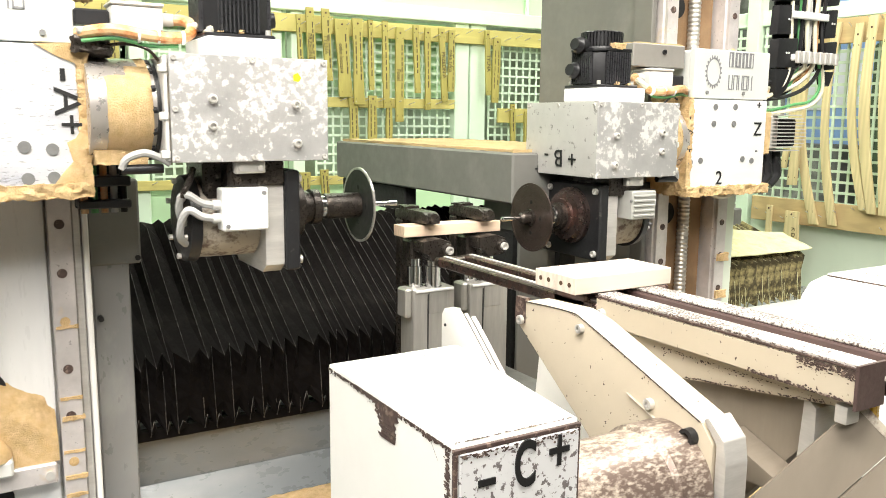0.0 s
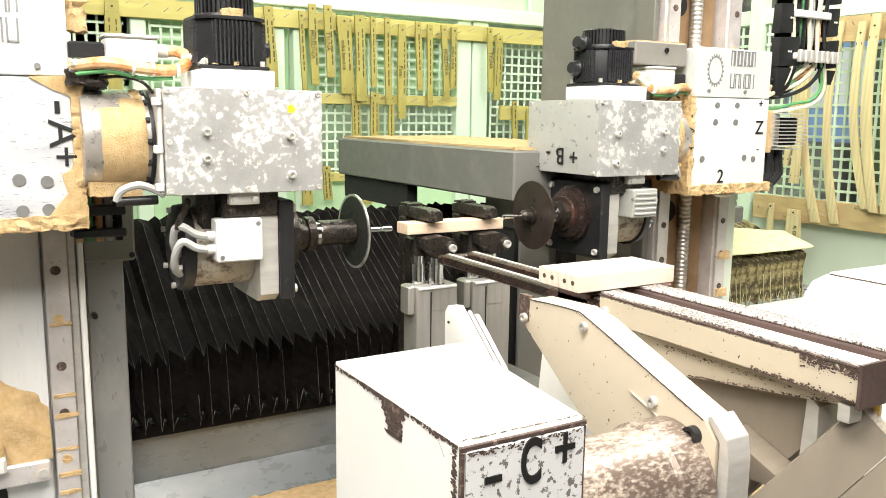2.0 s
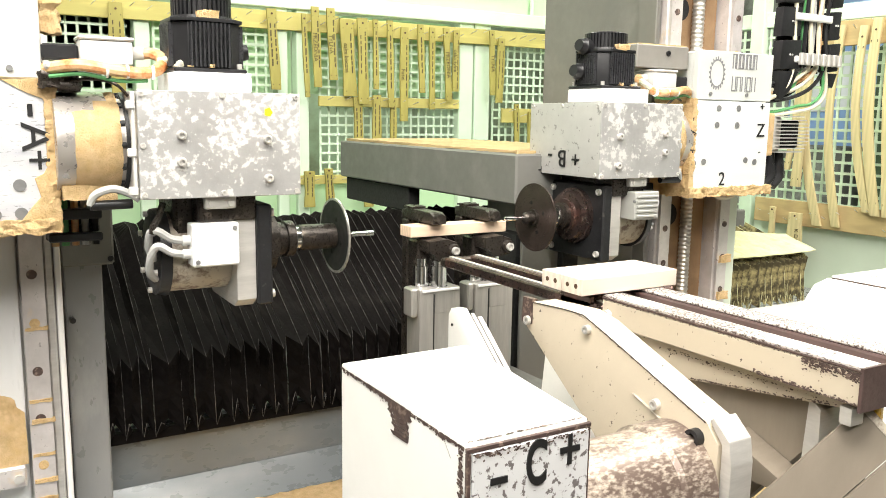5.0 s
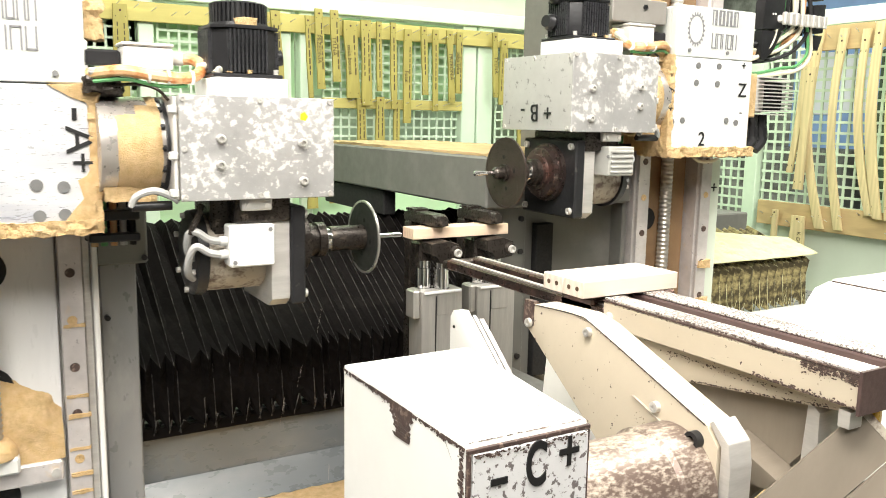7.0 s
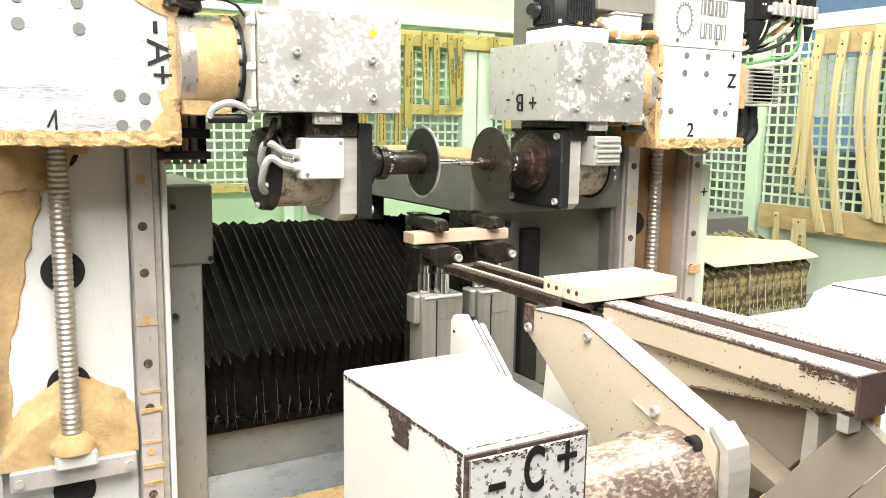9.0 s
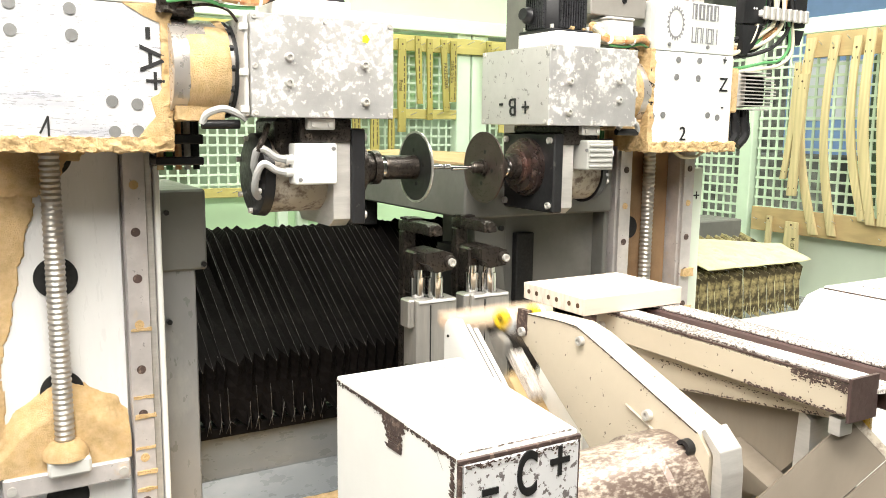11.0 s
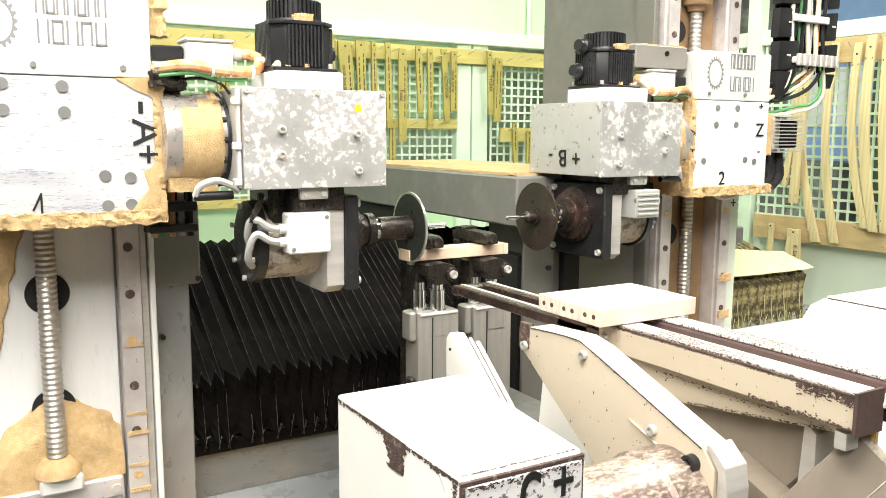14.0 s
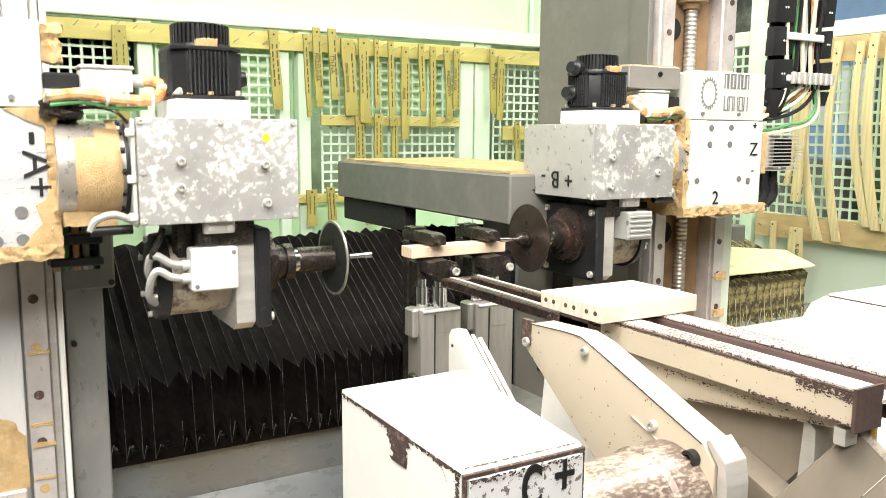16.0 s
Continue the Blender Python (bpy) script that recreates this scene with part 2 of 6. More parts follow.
HALL_PALE = mat("pale_hall_wall", (0.64, 0.70, 0.60), 0.6, 0.0, 0.06, 2.5, 0.05)
# dimness of the hall beyond the fences is put into these wall colours
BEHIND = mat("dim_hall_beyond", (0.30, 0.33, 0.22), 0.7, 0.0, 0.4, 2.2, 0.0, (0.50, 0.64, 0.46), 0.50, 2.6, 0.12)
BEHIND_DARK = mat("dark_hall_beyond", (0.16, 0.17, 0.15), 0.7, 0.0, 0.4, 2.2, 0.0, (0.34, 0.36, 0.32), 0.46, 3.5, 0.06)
BLUE_DOOR = mat("blue_door_paint", (0.30, 0.48, 0.82), 0.5, 0.0, 0.2, 2.2, 0.0)
PANE_WHITE = mat("bright_frosted_pane", (0.82, 0.86, 0.90), 0.4, 0.0, 0.05, 3, 0.0)
DARK_GREEN = mat("dark_green_backdrop", (0.06, 0.10, 0.05), 0.5, 0.0, 0.3, 6, 0.0)
HALL_GREY = mat("unseen_wall_grey", (0.20, 0.20, 0.19), 0.7, 0.0, 0.12, 2.5, 0.05)
CONCRETE = mat("dusty_concrete", (0.16, 0.15, 0.13), 0.8, 0.0, 0.2, 4, 0.3, (0.30, 0.23, 0.14), 0.4, 6, 0.1)
CEIL = mat("unseen_ceiling_grey", (0.22, 0.22, 0.21), 0.7, 0.0, 0.06, 2, 0.05)
YELLOW_JAW = mat("yellow_rubber_jaw", (0.82, 0.55, 0.02), 0.5, 0.0, 0.15, 60, 0.1, (0.70, 0.20, 0.04), 0.4, 60, 0.05)
CHIPS = mat("brown_chip_bed", (0.22, 0.17, 0.14), 0.8, 0.0, 0.3, 25, 0.8, (0.74, 0.69, 0.64), 0.55, 260, 0.05)
DARK_GAP = mat("dark_recess", (0.012, 0.012, 0.012), 0.8, 0.0, 0.2, 20, 0.0)
TRAY = mat("beige_sheet_metal", (0.27, 0.23, 0.185), 0.42, 0.25, 0.1, 6, 0.05, stretch=(1, 4, 1))
AMBER = mat("amber_oil_cup", (0.45, 0.26, 0.03), 0.3, 0.0, 0.2, 30, 0.1)
EDGE_DUST = mat("chip_flecked_bar", (0.66, 0.63, 0.60), 0.5, 0.2, 0.15, 20, 0.4, (0.12, 0.09, 0.08), 0.49, 300, 0.03, spread=6)
CLAMP_ALU = mat("grey_clamp_aluminium", (0.46, 0.44, 0.41), 0.38, 0.6, 0.16, 9, 0.06, stretch=(5, 5, 0.6))
PRIMER = mat("dark_brown_primer", (0.075, 0.045, 0.042), 0.4, 0.0, 0.25, 20, 0.1)
GREY_BOX = mat("grey_ribbed_plastic", (0.40, 0.40, 0.375), 0.45, 0.1, 0.08, 12, 0.04)
DARK_EDGE = mat("thin_dark_edge", (0.06, 0.045, 0.04), 0.6, 0.0, 0.3, 60, 0.1)

# ---- mesh helpers ----
ORIGIN = {}


def bm_box(bm, x0, x1, y0, y1, z0, z1, bevel=0.0, seg=1):
    t = bmesh.new()
    bmesh.ops.create_cube(t, size=1.0)
    for v in t.verts:
        v.co = Vector(((x0 + x1) / 2 + v.co.x * (x1 - x0), (y0 + y1) / 2 + v.co.y * (y1 - y0), (z0 + z1) / 2 + v.co.z * (z1 - z0)))
    if bevel > 0:
        bmesh.ops.bevel(t, geom=t.edges[:], offset=bevel, segments=seg, affect="EDGES", profile=0.7)
    me = bpy.data.meshes.new("t")
    t.to_mesh(me)
    t.free()
    bm.from_mesh(me)
    bpy.data.meshes.remove(me)
    return bm


def bm_cyl(bm, p0, p1, r0, r1=None, seg=24, cap=True):
    p0, p1 = Vector(p0), Vector(p1)
    r1 = r0 if r1 is None else r1
    q = (p1 - p0).to_track_quat("Z", "Y").to_matrix()
    rings = []
    for p, r in ((p0, r0), (p1, r1)):
        rings.append([bm.verts.new(p + q @ Vector((r * math.cos(2 * math.pi * k / seg), r * math.sin(2 * math.pi * k / seg), 0))) for k in range(seg)])
    for k in range(seg):
        f = bm.faces.new((rings[0][k], rings[0][(k + 1) % seg], rings[1][(k + 1) % seg], rings[1][k]))
        f.smooth = True
    if cap:
        bm.faces.new(rings[0][::-1])
        bm.faces.new(rings[1])
    return bm


def bm_lathe(bm, p, axis, prof, seg=32, ring=False):
    """prof: (distance along axis, radius)."""
    p, q = Vector(p), Vector(axis).to_track_quat("Z", "Y").to_matrix()
    rings = []
    for d, r in prof:
        rings.append([bm.verts.new(p + q @ Vector((r * math.cos(2 * math.pi * k / seg), r * math.sin(2 * math.pi * k / seg), d))) for k in range(seg)])
    for a, b in zip(rings, rings[1:] + ([rings[0]] if ring else [])):
        for k in range(seg):
            bm.faces.new((a[k], a[(k + 1) % seg], b[(k + 1) % seg], b[k]))
    if not ring:
        bm.faces.new(rings[0][::-1])
        bm.faces.new(rings[-1])
    return bm


def bm_prism(bm, pts, axis, a, b, bevel=0.0):
    """A polygon in the plane across axis ('x': points are y, z), drawn out from a to b."""
    def put(u, v, w):
        return {"x": (w, u, v), "y": (u, w, v), "z": (u, v, w)}[axis]
    t = bmesh.new()
    lo = [t.verts.new(put(u, v, a)) for u, v in pts]
    hi = [t.verts.new(put(u, v, b)) for u, v in pts]
    t.faces.new(lo), t.faces.new(hi[::-1])
    for k in range(len(pts)):
        t.faces.new((lo[k], hi[k], hi[(k + 1) % len(pts)], lo[(k + 1) % len(pts)]))
    bmesh.ops.recalc_face_normals(t, faces=t.faces[:])
    if bevel:
        bmesh.ops.bevel(t, geom=t.edges[:], offset=bevel, segments=2, affect="EDGES", profile=0.7)
    me = bpy.data.meshes.new("t")
    t.to_mesh(me)
    t.free()
    bm.from_mesh(me)
    bpy.data.meshes.remove(me)
    return bm


def bm_tube(bm, pts, r, seg=8):
    """A bent tube through the points, smoothed."""
    pts = [Vector(p) for p in pts]
    line = []
    for k in range(len(pts) - 1):
        p0, p1, p2, p3 = pts[max(k - 1, 0)], pts[k], pts[k + 1], pts[min(k + 2, len(pts) - 1)]
        for s in range(6):
            u = s / 6
            line.append(0.5 * ((2 * p1) + (p2 - p0) * u + (2 * p0 - 5 * p1 + 4 * p2 - p3) * u * u + (3 * p1 - p0 - 3 * p2 + p3) * u ** 3))
    line.append(pts[-1])
    rings = []
    for k, p in enumerate(line):
        d = line[min(k + 1, len(line) - 1)] - line[max(k - 1, 0)]
        q = d.to_track_quat("Z", "Y").to_matrix()
        rings.append([bm.verts.new(p + q @ Vector((r * math.cos(2 * math.pi * j / seg), r * math.sin(2 * math.pi * j / seg), 0))) for j in range(seg)])
    for a, b in zip(rings, rings[1:]):
        off = min(range(seg), key=lambda o: sum((a[j].co - b[(j + o) % seg].co).length for j in range(seg)))
        for j in range(seg):
            f = bm.faces.new((a[j], a[(j + 1) % seg], b[(j + 1 + off) % seg], b[(j + off) % seg]))
            f.smooth = True
    bm.faces.new(rings[0][::-1]), bm.faces.new(rings[-1])
    return bm


def bm_crust(bm, x0, x1, y0, y1, z0, z1, step, lump, seed=0):
    """A lumpy caked block: a gridded box whose skin is pushed about by noise."""
    t = bmesh.new()
    bmesh.ops.create_cube(t, size=1.0)
    for v in t.verts:
        v.co = Vector(((x0 + x1) / 2 + v.co.x * (x1 - x0), (y0 + y1) / 2 + v.co.y * (y1 - y0), (z0 + z1) / 2 + v.co.z * (z1 - z0)))
    for ax in range(3):
        size = (x1 - x0, y1 - y0, z1 - z0)[ax]
        cuts = max(0, min(90, int(size / step)))
        ed = [e for e in t.edges if abs(abs((e.verts[0].co - e.verts[1].co)[ax]) - size) < 1e-6]
        if cuts and ed:
            bmesh.ops.subdivide_edges(t, edges=ed, cuts=cuts, use_grid_fill=True)
    bmesh.ops.recalc_face_normals(t, faces=t.faces[:])
    t.normal_update()
    for v in t.verts:
        q = v.co + Vector((seed * 7.3, 0, 0))
        k = 0.6 * noise.fractal(q * 45, 0.9, 2.0, 3) + 0.55 * noise.noise(q * 170) + 0.2 * noise.noise(q * 300)
        v.co += v.normal * k * lump
    for f in t.faces:
        f.smooth = True
    me = bpy.data.meshes.new("t")
    t.to_mesh(me)
    t.free()
    bm.from_mesh(me)
    bpy.data.meshes.remove(me)
    return bm


def smooth_by_angle(me, limit=0.6):
    b = bmesh.new()
    b.from_mesh(me)
    for f in b.faces:
        f.smooth = True
    for e in b.edges:
        if len(e.link_faces) == 2 and e.calc_face_angle(0) > limit:
            e.smooth = False
    b.to_mesh(me)
    b.free()


def thing(name, at, label, category, group="", kind=""):
    ob = new(name)
    ob.empty_display_size = 0.05
    ob.location = at
    ORIGIN[ob.name] = Vector(at)
    return tagged(ob, label, category, group, kind)


def part(name, bm, material, parent, label=""):
    """Links a bmesh, modelled in world places, as one mesh under a thing or part."""
    me = bpy.data.meshes.new(name)
    o = ORIGIN[parent.name]
    for v in bm.verts:
        v.co -= o
    bmesh.ops.recalc_face_normals(bm, faces=bm.faces[:])
    bm.to_mesh(me)
    bm.free()
    smooth_by_angle(me)
    me.materials.append(material)
    ob = new(name, me)
    ob.parent = parent
    ORIGIN[ob.name] = o
    if label:
        tagged(ob, label)
    return ob


def solid(name, bm, material, label, category, kind="", group="", at=None):
    """One mesh that is a thing of its own."""
    me = bpy.data.meshes.new(name)
    at = Vector(at) if at else Vector((0, 0, 0))
    for v in bm.verts:
        v.co -= at
    bmesh.ops.recalc_face_normals(bm, faces=bm.faces[:])
    bm.to_mesh(me)
    bm.free()
    smooth_by_angle(me)
    me.materials.append(material)
    ob = new(name, me)
    ob.location = at
    ORIGIN[ob.name] = at
    return tagged(ob, label, category, group, kind)


def B():
    return bmesh.new()


def box(*a, **k):
    return bm_box(B(), *a, **k)


def cyl(*a, **k):
    return bm_cyl(B(), *a, **k)


def lettering(name, text, m, size, material, parent, depth=0.0006, wide=1.0, bold=0.0):
    """Text in the built-in font, as a mesh, at the world pose m, centred."""
    cu = bpy.data.curves.new(name, "FONT")
    cu.body, cu.size, cu.extrude, cu.align_x, cu.align_y = text, size, depth, "CENTER", "CENTER"
    cu.offset = bold
    tmp = bpy.data.objects.new(name + "_curve", cu)
    scene.collection.objects.link(tmp)
    me = bpy.data.meshes.new_from_object(tmp.evaluated_get(bpy.context.evaluated_depsgraph_get()))
    bpy.data.objects.remove(tmp)
    bpy.data.curves.remove(cu)
    me.name = name
    me.transform(Matrix.Translation(-ORIGIN[parent.name]) @ m @ Matrix.Diagonal((wide, 1, 1, 1)))
    me.materials.clear()
    me.materials.append(material)
    ob = new(name, me)
    ob.parent = parent
    ORIGIN[ob.name] = ORIGIN[parent.name]
    return ob


def chips(axis, at, lift, line, count, spread, size, seed, down=(0, -1)):
    """Flakes of bare metal on the face axis = at, scattered from a line of (u, v) points and thinning out along down."""
    r = random.Random(seed)
    bm = B()
    runs = [(Vector(a), Vector(b)) for a, b in zip(line, line[1:])]
    total = sum((b - a).length for a, b in runs)
    d = Vector(down)
    for _ in range(count):
        t = r.random() * total
        for a, b in runs:
            if t <= (b - a).length:
                break
            t -= (b - a).length
        far = abs(r.gauss(0, 1)) * spread * (0.35 + 0.65 * (0.5 + 0.5 * noise.noise(Vector((t * 40, seed, 0)))))
        c = a + (b - a).normalized() * t + d * far
        sz = size * r.uniform(0.25, 1.0) * (1.0 - 0.5 * min(1, far / (3 * spread)))
        n = r.randint(5, 8)
        pts = []
        for k in range(n):
            an = 2 * math.pi * k / n + r.uniform(-0.3, 0.3)
            q = c + Vector((math.cos(an) * sz * r.uniform(0.6, 1.6), math.sin(an) * sz * r.uniform(0.4, 1.0)))
            over = (q - a).dot(d) - 0.0
            if over < 0:
                q -= d * over
            w = at + lift * r.uniform(0.7, 1.3)
            pts.append(bm.verts.new({"x": (w, q.x, q.y), "y": (q.x, w, q.y), "z": (q.x, q.y, w)}[axis]))
        bm.faces.new(pts)
    return bm

# ---- the hall ----
def grid_panel(bm, axis, at, u0, u1, z0, z1, pitch, bar, depth):
    """A welded mesh of square bars in the plane axis = at."""
    for k in range(int((u1 - u0) / pitch) + 1):
        u = u0 + k * pitch
        if axis == "y":
            quad_bar(bm, u - bar / 2, u + bar / 2, at, at + depth, z0, z1)
        else:
            quad_bar(bm, at, at + depth, u - bar / 2, u + bar / 2, z0, z1)
    for k in range(int((z1 - z0) / pitch) + 1):
        z = z0 + k * pitch
        if axis == "y":
            quad_bar(bm, u0, u1, at - 0.003, at + depth - 0.003, z - bar / 2, z + bar / 2)
        else:
            quad_bar(bm, at - 0.003, at + depth - 0.003, u0, u1, z - bar / 2, z + bar / 2)
    return bm


def quad_bar(bm, x0, x1, y0, y1, z0, z1):
    v = [bm.verts.new((x, y, z)) for x in (x0, x1) for y in (y0, y1) for z in (z0, z1)]
    for a in ((0, 1, 3, 2), (4, 6, 7, 5), (0, 4, 5, 1), (2, 3, 7, 6), (0, 2, 6, 4), (1, 5, 7, 3)):
        bm.faces.new([v[k] for k in a])


def hall():
    S = "structure"
    solid("floor", box(-4, 5.2, -3.5, 6.2, -0.1, 0), CONCRETE, "dusty grey concrete workshop floor", "floor", S)
    # out-of-view ceiling, west and south walls added, dark to limit bounce light
    solid("ceiling", box(-4, 5.2, -3.5, 6.2, 3.4, 3.5), CEIL, "plain grey unseen ceiling that closes the room", "ceiling", S)
    solid("unseen_wall_west", box(-4.1, -4, -3.5, 6.2, 0, 3.4), HALL_GREY, "plain grey unseen wall that closes the room", "wall", S)
    solid("unseen_wall_south", box(-4, 5.2, -3.6, -3.5, 0, 3.4), HALL_GREY, "plain grey unseen wall on the operator side", "wall", S)
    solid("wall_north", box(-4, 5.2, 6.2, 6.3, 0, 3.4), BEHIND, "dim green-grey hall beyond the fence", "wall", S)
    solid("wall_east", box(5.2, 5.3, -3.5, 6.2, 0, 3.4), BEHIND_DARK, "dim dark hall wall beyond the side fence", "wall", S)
    # fence to the north: solid skirt and headboard, posts, mesh
    y = 3.5
    solid("fence_headboard", box(-3.0, 3.25, y, y + 0.04, 2.02, 3.4), HALL, "pale green-white panel above the mesh fence", "panel", S)
    solid("fence_top_rail", box(-3.0, 3.2, y - 0.05, y - 0.002, 1.952, 2.018, bevel=0.004), FENCE, "white steel top rail of the fence", "rail", S)
    solid("fence_skirt", box(-3.0, 3.25, y, y + 0.04, 0, 1.20), HALL, "pale green sheet skirt of the fence", "panel", S)
    for x0, x1 in ((-0.5, -0.44), (0.62, 0.68), (1.20, 1.25), (1.29, 1.345), (2.12, 2.20), (2.21, 2.30), (2.93, 2.99)):
        bm = box(x0, x1, y - 0.03, y + 0.03, 0, 1.98, bevel=0.004)
        bm_box(bm, x0 + 0.01, x1 - 0.01, y - 0.034, y - 0.029, 1.2, 1.23)
        solid("fence_post", bm, FENCE, "white coated steel fence post", "post", S, "fence posts")
    for x0, x1 in ((-0.42, 0.6), (0.7, 1.19), (1.41, 2.11), (2.34, 2.92)):
        bm = grid_panel(B(), "y", y, x0, x1, 1.21, 1.93, 0.042, 0.010, 0.006)
        solid("mesh_panel", bm, FENCE, "pale green welded mesh fence panel", "fence", S, "mesh panels")
    for x0, x1, z0 in ((-0.42, 1.19, 1.60), (1.35, 2.11, 1.60), (2.302, 2.34, 1.2), (1.2505, 1.2895, 1.2), (-0.42, 0.62, 1.2)):
        solid("light_panel", box(x0, x1, y + 0.042, y + 0.052, z0, 1.95), HALL, "pale green sheet behind the mesh", "panel", S)
    solid("wall_bracket", box(1.285, 1.292, y - 0.052, y - 0.0505, 1.96, 2.06), FENCE, "small white bracket on the top rail", "bracket", S)
    # fence to the east
    x = 3.2
    solid("fence_headboard_east", box(x - 0.01, x + 0.04, -1.0, 3.46, 1.924, 1.992, bevel=0.004), FENCE, "pale steel top rail of the side fence", "rail", S)
    solid("fence_skirt_east", box(x, x + 0.04, -1.0, 3.46, 0, 1.06), HALL_PALE, "pale green sheet skirt of the side fence", "panel", S)
    for y0 in (2.56, 1.2, 3.3):
        solid("fence_post", box(x - 0.03, x + 0.03, y0, y0 + 0.07, 0, 2.5, bevel=0.004), FENCE, "white coated steel fence post", "post", S, "fence posts")
    bm = grid_panel(B(), "x", x, 1.28, 2.55, 1.07, 1.92, 0.045, 0.011, 0.006)
    solid("mesh_panel", bm, FENCE, "pale green welded mesh fence panel", "fence", S, "mesh panels")
    bm = grid_panel(B(), "x", x, 2.64, 3.3, 1.07, 1.92, 0.045, 0.011, 0.006)
    solid("mesh_panel", bm, FENCE, "pale green welded mesh fence panel", "fence", S, "mesh panels")
    # backdrop boxes for the blue, bright and dark patches seen through the side fence
    door = solid("door_1", box(5.15, 5.196, 3.0, 3.9, 0.0, 2.9, bevel=0.01), BLUE_DOOR, "tall blue hall door with bright frosted panes", "door", S)
    for y0, y1, z0, z1 in ((3.30, 3.52, 1.60, 1.98), (3.58, 3.86, 1.58, 2.00), (3.05, 3.24, 1.58, 2.0), (3.2, 3.30, 2.45, 2.8)):
        part("pane", box(5.138, 5.149, y0, y1, z0, z1, bevel=0.004), PANE_WHITE, door)
    solid("backdrop_box", box(4.55, 4.95, 3.05, 4.6, 0.0, 1.36, bevel=0.01), BEHIND_DARK, "dark low backdrop box added beyond the side fence", "cabinet")
    solid("backdrop_box", box(4.3, 4.8, 2.2, 2.72, 0.0, 1.92, bevel=0.01), DARK_GREEN, "tall dark green backdrop box added beyond the side fence", "cabinet")


def batten(axis, at, u0, u1, z0, z1, material, label):
    bm = box(u0, u1, at - 0.022, at - 0.004, z0, z1, bevel=0.002) if axis == "y" else box(at - 0.022, at - 0.004, u0, u1, z0, z1, bevel=0.002)
    ob = solid("peg_board", bm, material, label, "batten", "", "peg boards")
    r = random.Random(int(u0 * 100) + 7)
    u = u0 + 0.04
    while u < u1 - 0.03:
        z = r.uniform(z0 + 0.015, z1 - 0.015)
        a = (u, at - 0.02, z) if axis == "y" else (at - 0.02, u, z)
        b = (u + 0.012, at - 0.06, z + 0.012) if axis == "y" else (at - 0.06, u - 0.012, z + 0.012)
        part("nail", cyl(a, b, 0.0016, seg=6), MILLED, ob)
        u += r.uniform(0.05, 0.09)
    return ob


def template(axis, at, u, ztop, length, width, lean, bend, material, label, words=(), seed=1, gap=0.03):
    """A flat plywood pattern that hangs from a nail; lean and bend shift its foot and its middle along the wall."""
    r = random.Random(seed)
    n = 10
    left, right = [], []
    for k in range(n + 1):
        s = k / n
        c = u + lean * s + bend * math.sin(math.pi * s)
        w = width * (0.92 + 0.08 * math.sin(2.2 * s * math.pi + seed))
        left.append((c - w / 2, ztop - length * s))
        right.append((c + w / 2, ztop - length * s))
    pts = left + right[::-1]
    f = at - gap
    bm = B()
    bm_prism(bm, pts, axis, f - 0.010, f + 0.002, bevel=0.0015)
    mid = (u + lean / 2, f, ztop - length / 2) if axis == "y" else (f, u + lean / 2, ztop - length / 2)
    ob = solid("wooden_template", bm, material, label, "template", "", "hanging templates", at=mid)

    def where(s, off, lift):
        c = u + lean * s + bend * math.sin(math.pi * s) + off
        z = ztop - length * s
        return (c, f - 0.0105 - lift, z) if axis == "y" else (f - 0.0105 - lift, c, z)
    # hanging hole, pen dashes near both ends, lines of pen writing down the length
    p = where(0.06, 0, 0)
    q = Vector(p) + (Vector((0, -0.0015, 0)) if axis == "y" else Vector((-0.0015, 0, 0)))
    part("nail_hole", cyl(p, q, 0.0045, seg=10), DOWEL, ob)
    bm = B()
    s = 0.16
    end = r.uniform(0.6, 0.86)
    rows = 2 if width > 0.035 else 1
    for row in range(rows):
        s = 0.15 + 0.05 * r.random()
        while s < end:
            ln = r.uniform(0.03, 0.075) * 0.45 / max(length, 0.2)
            off = (row - (rows - 1) / 2) * width * 0.42
            a, b = where(s, off - 0.0022, 0.0008), where(s + ln, off + 0.0022, 0.0)
            if (not words or row) and axis == "y":
                quad_bar(bm, min(a[0], b[0]), max(a[0], b[0]), min(a[1], b[1]), max(a[1], b[1]), min(a[2], b[2]), max(a[2], b[2]))
            s += ln + r.uniform(0.012, 0.03)
    for sgn in (0.93, 0.11):
        for k in (-1, 1):
            a, b = where(sgn, k * width * 0.3 - 0.0012, 0.0008), where(sgn + 0.012, k * width * 0.3 + 0.0012, 0.0)
            quad_bar(bm, min(a[0], b[0]), max(a[0], b[0]), min(a[1], b[1]), max(a[1], b[1]), min(a[2], b[2]), max(a[2], b[2]))
    tagged(part("pen_writing", bm, PEN, ob, "felt-pen writing in black"), kind="stuff")
    if words:
        p = where(0.5, -width * 0.18 if rows > 1 else 0, 0.0009)
        turn = pose(*p, 90, 0, 0) if axis == "y" else pose(*p, 90, 0, -90)
        lettering("pen_words", words, turn @ pose(0, 0, 0, 0, 0, -90 + math.degrees(math.atan2(lean, length))), 0.026, PEN, ob)
    return ob


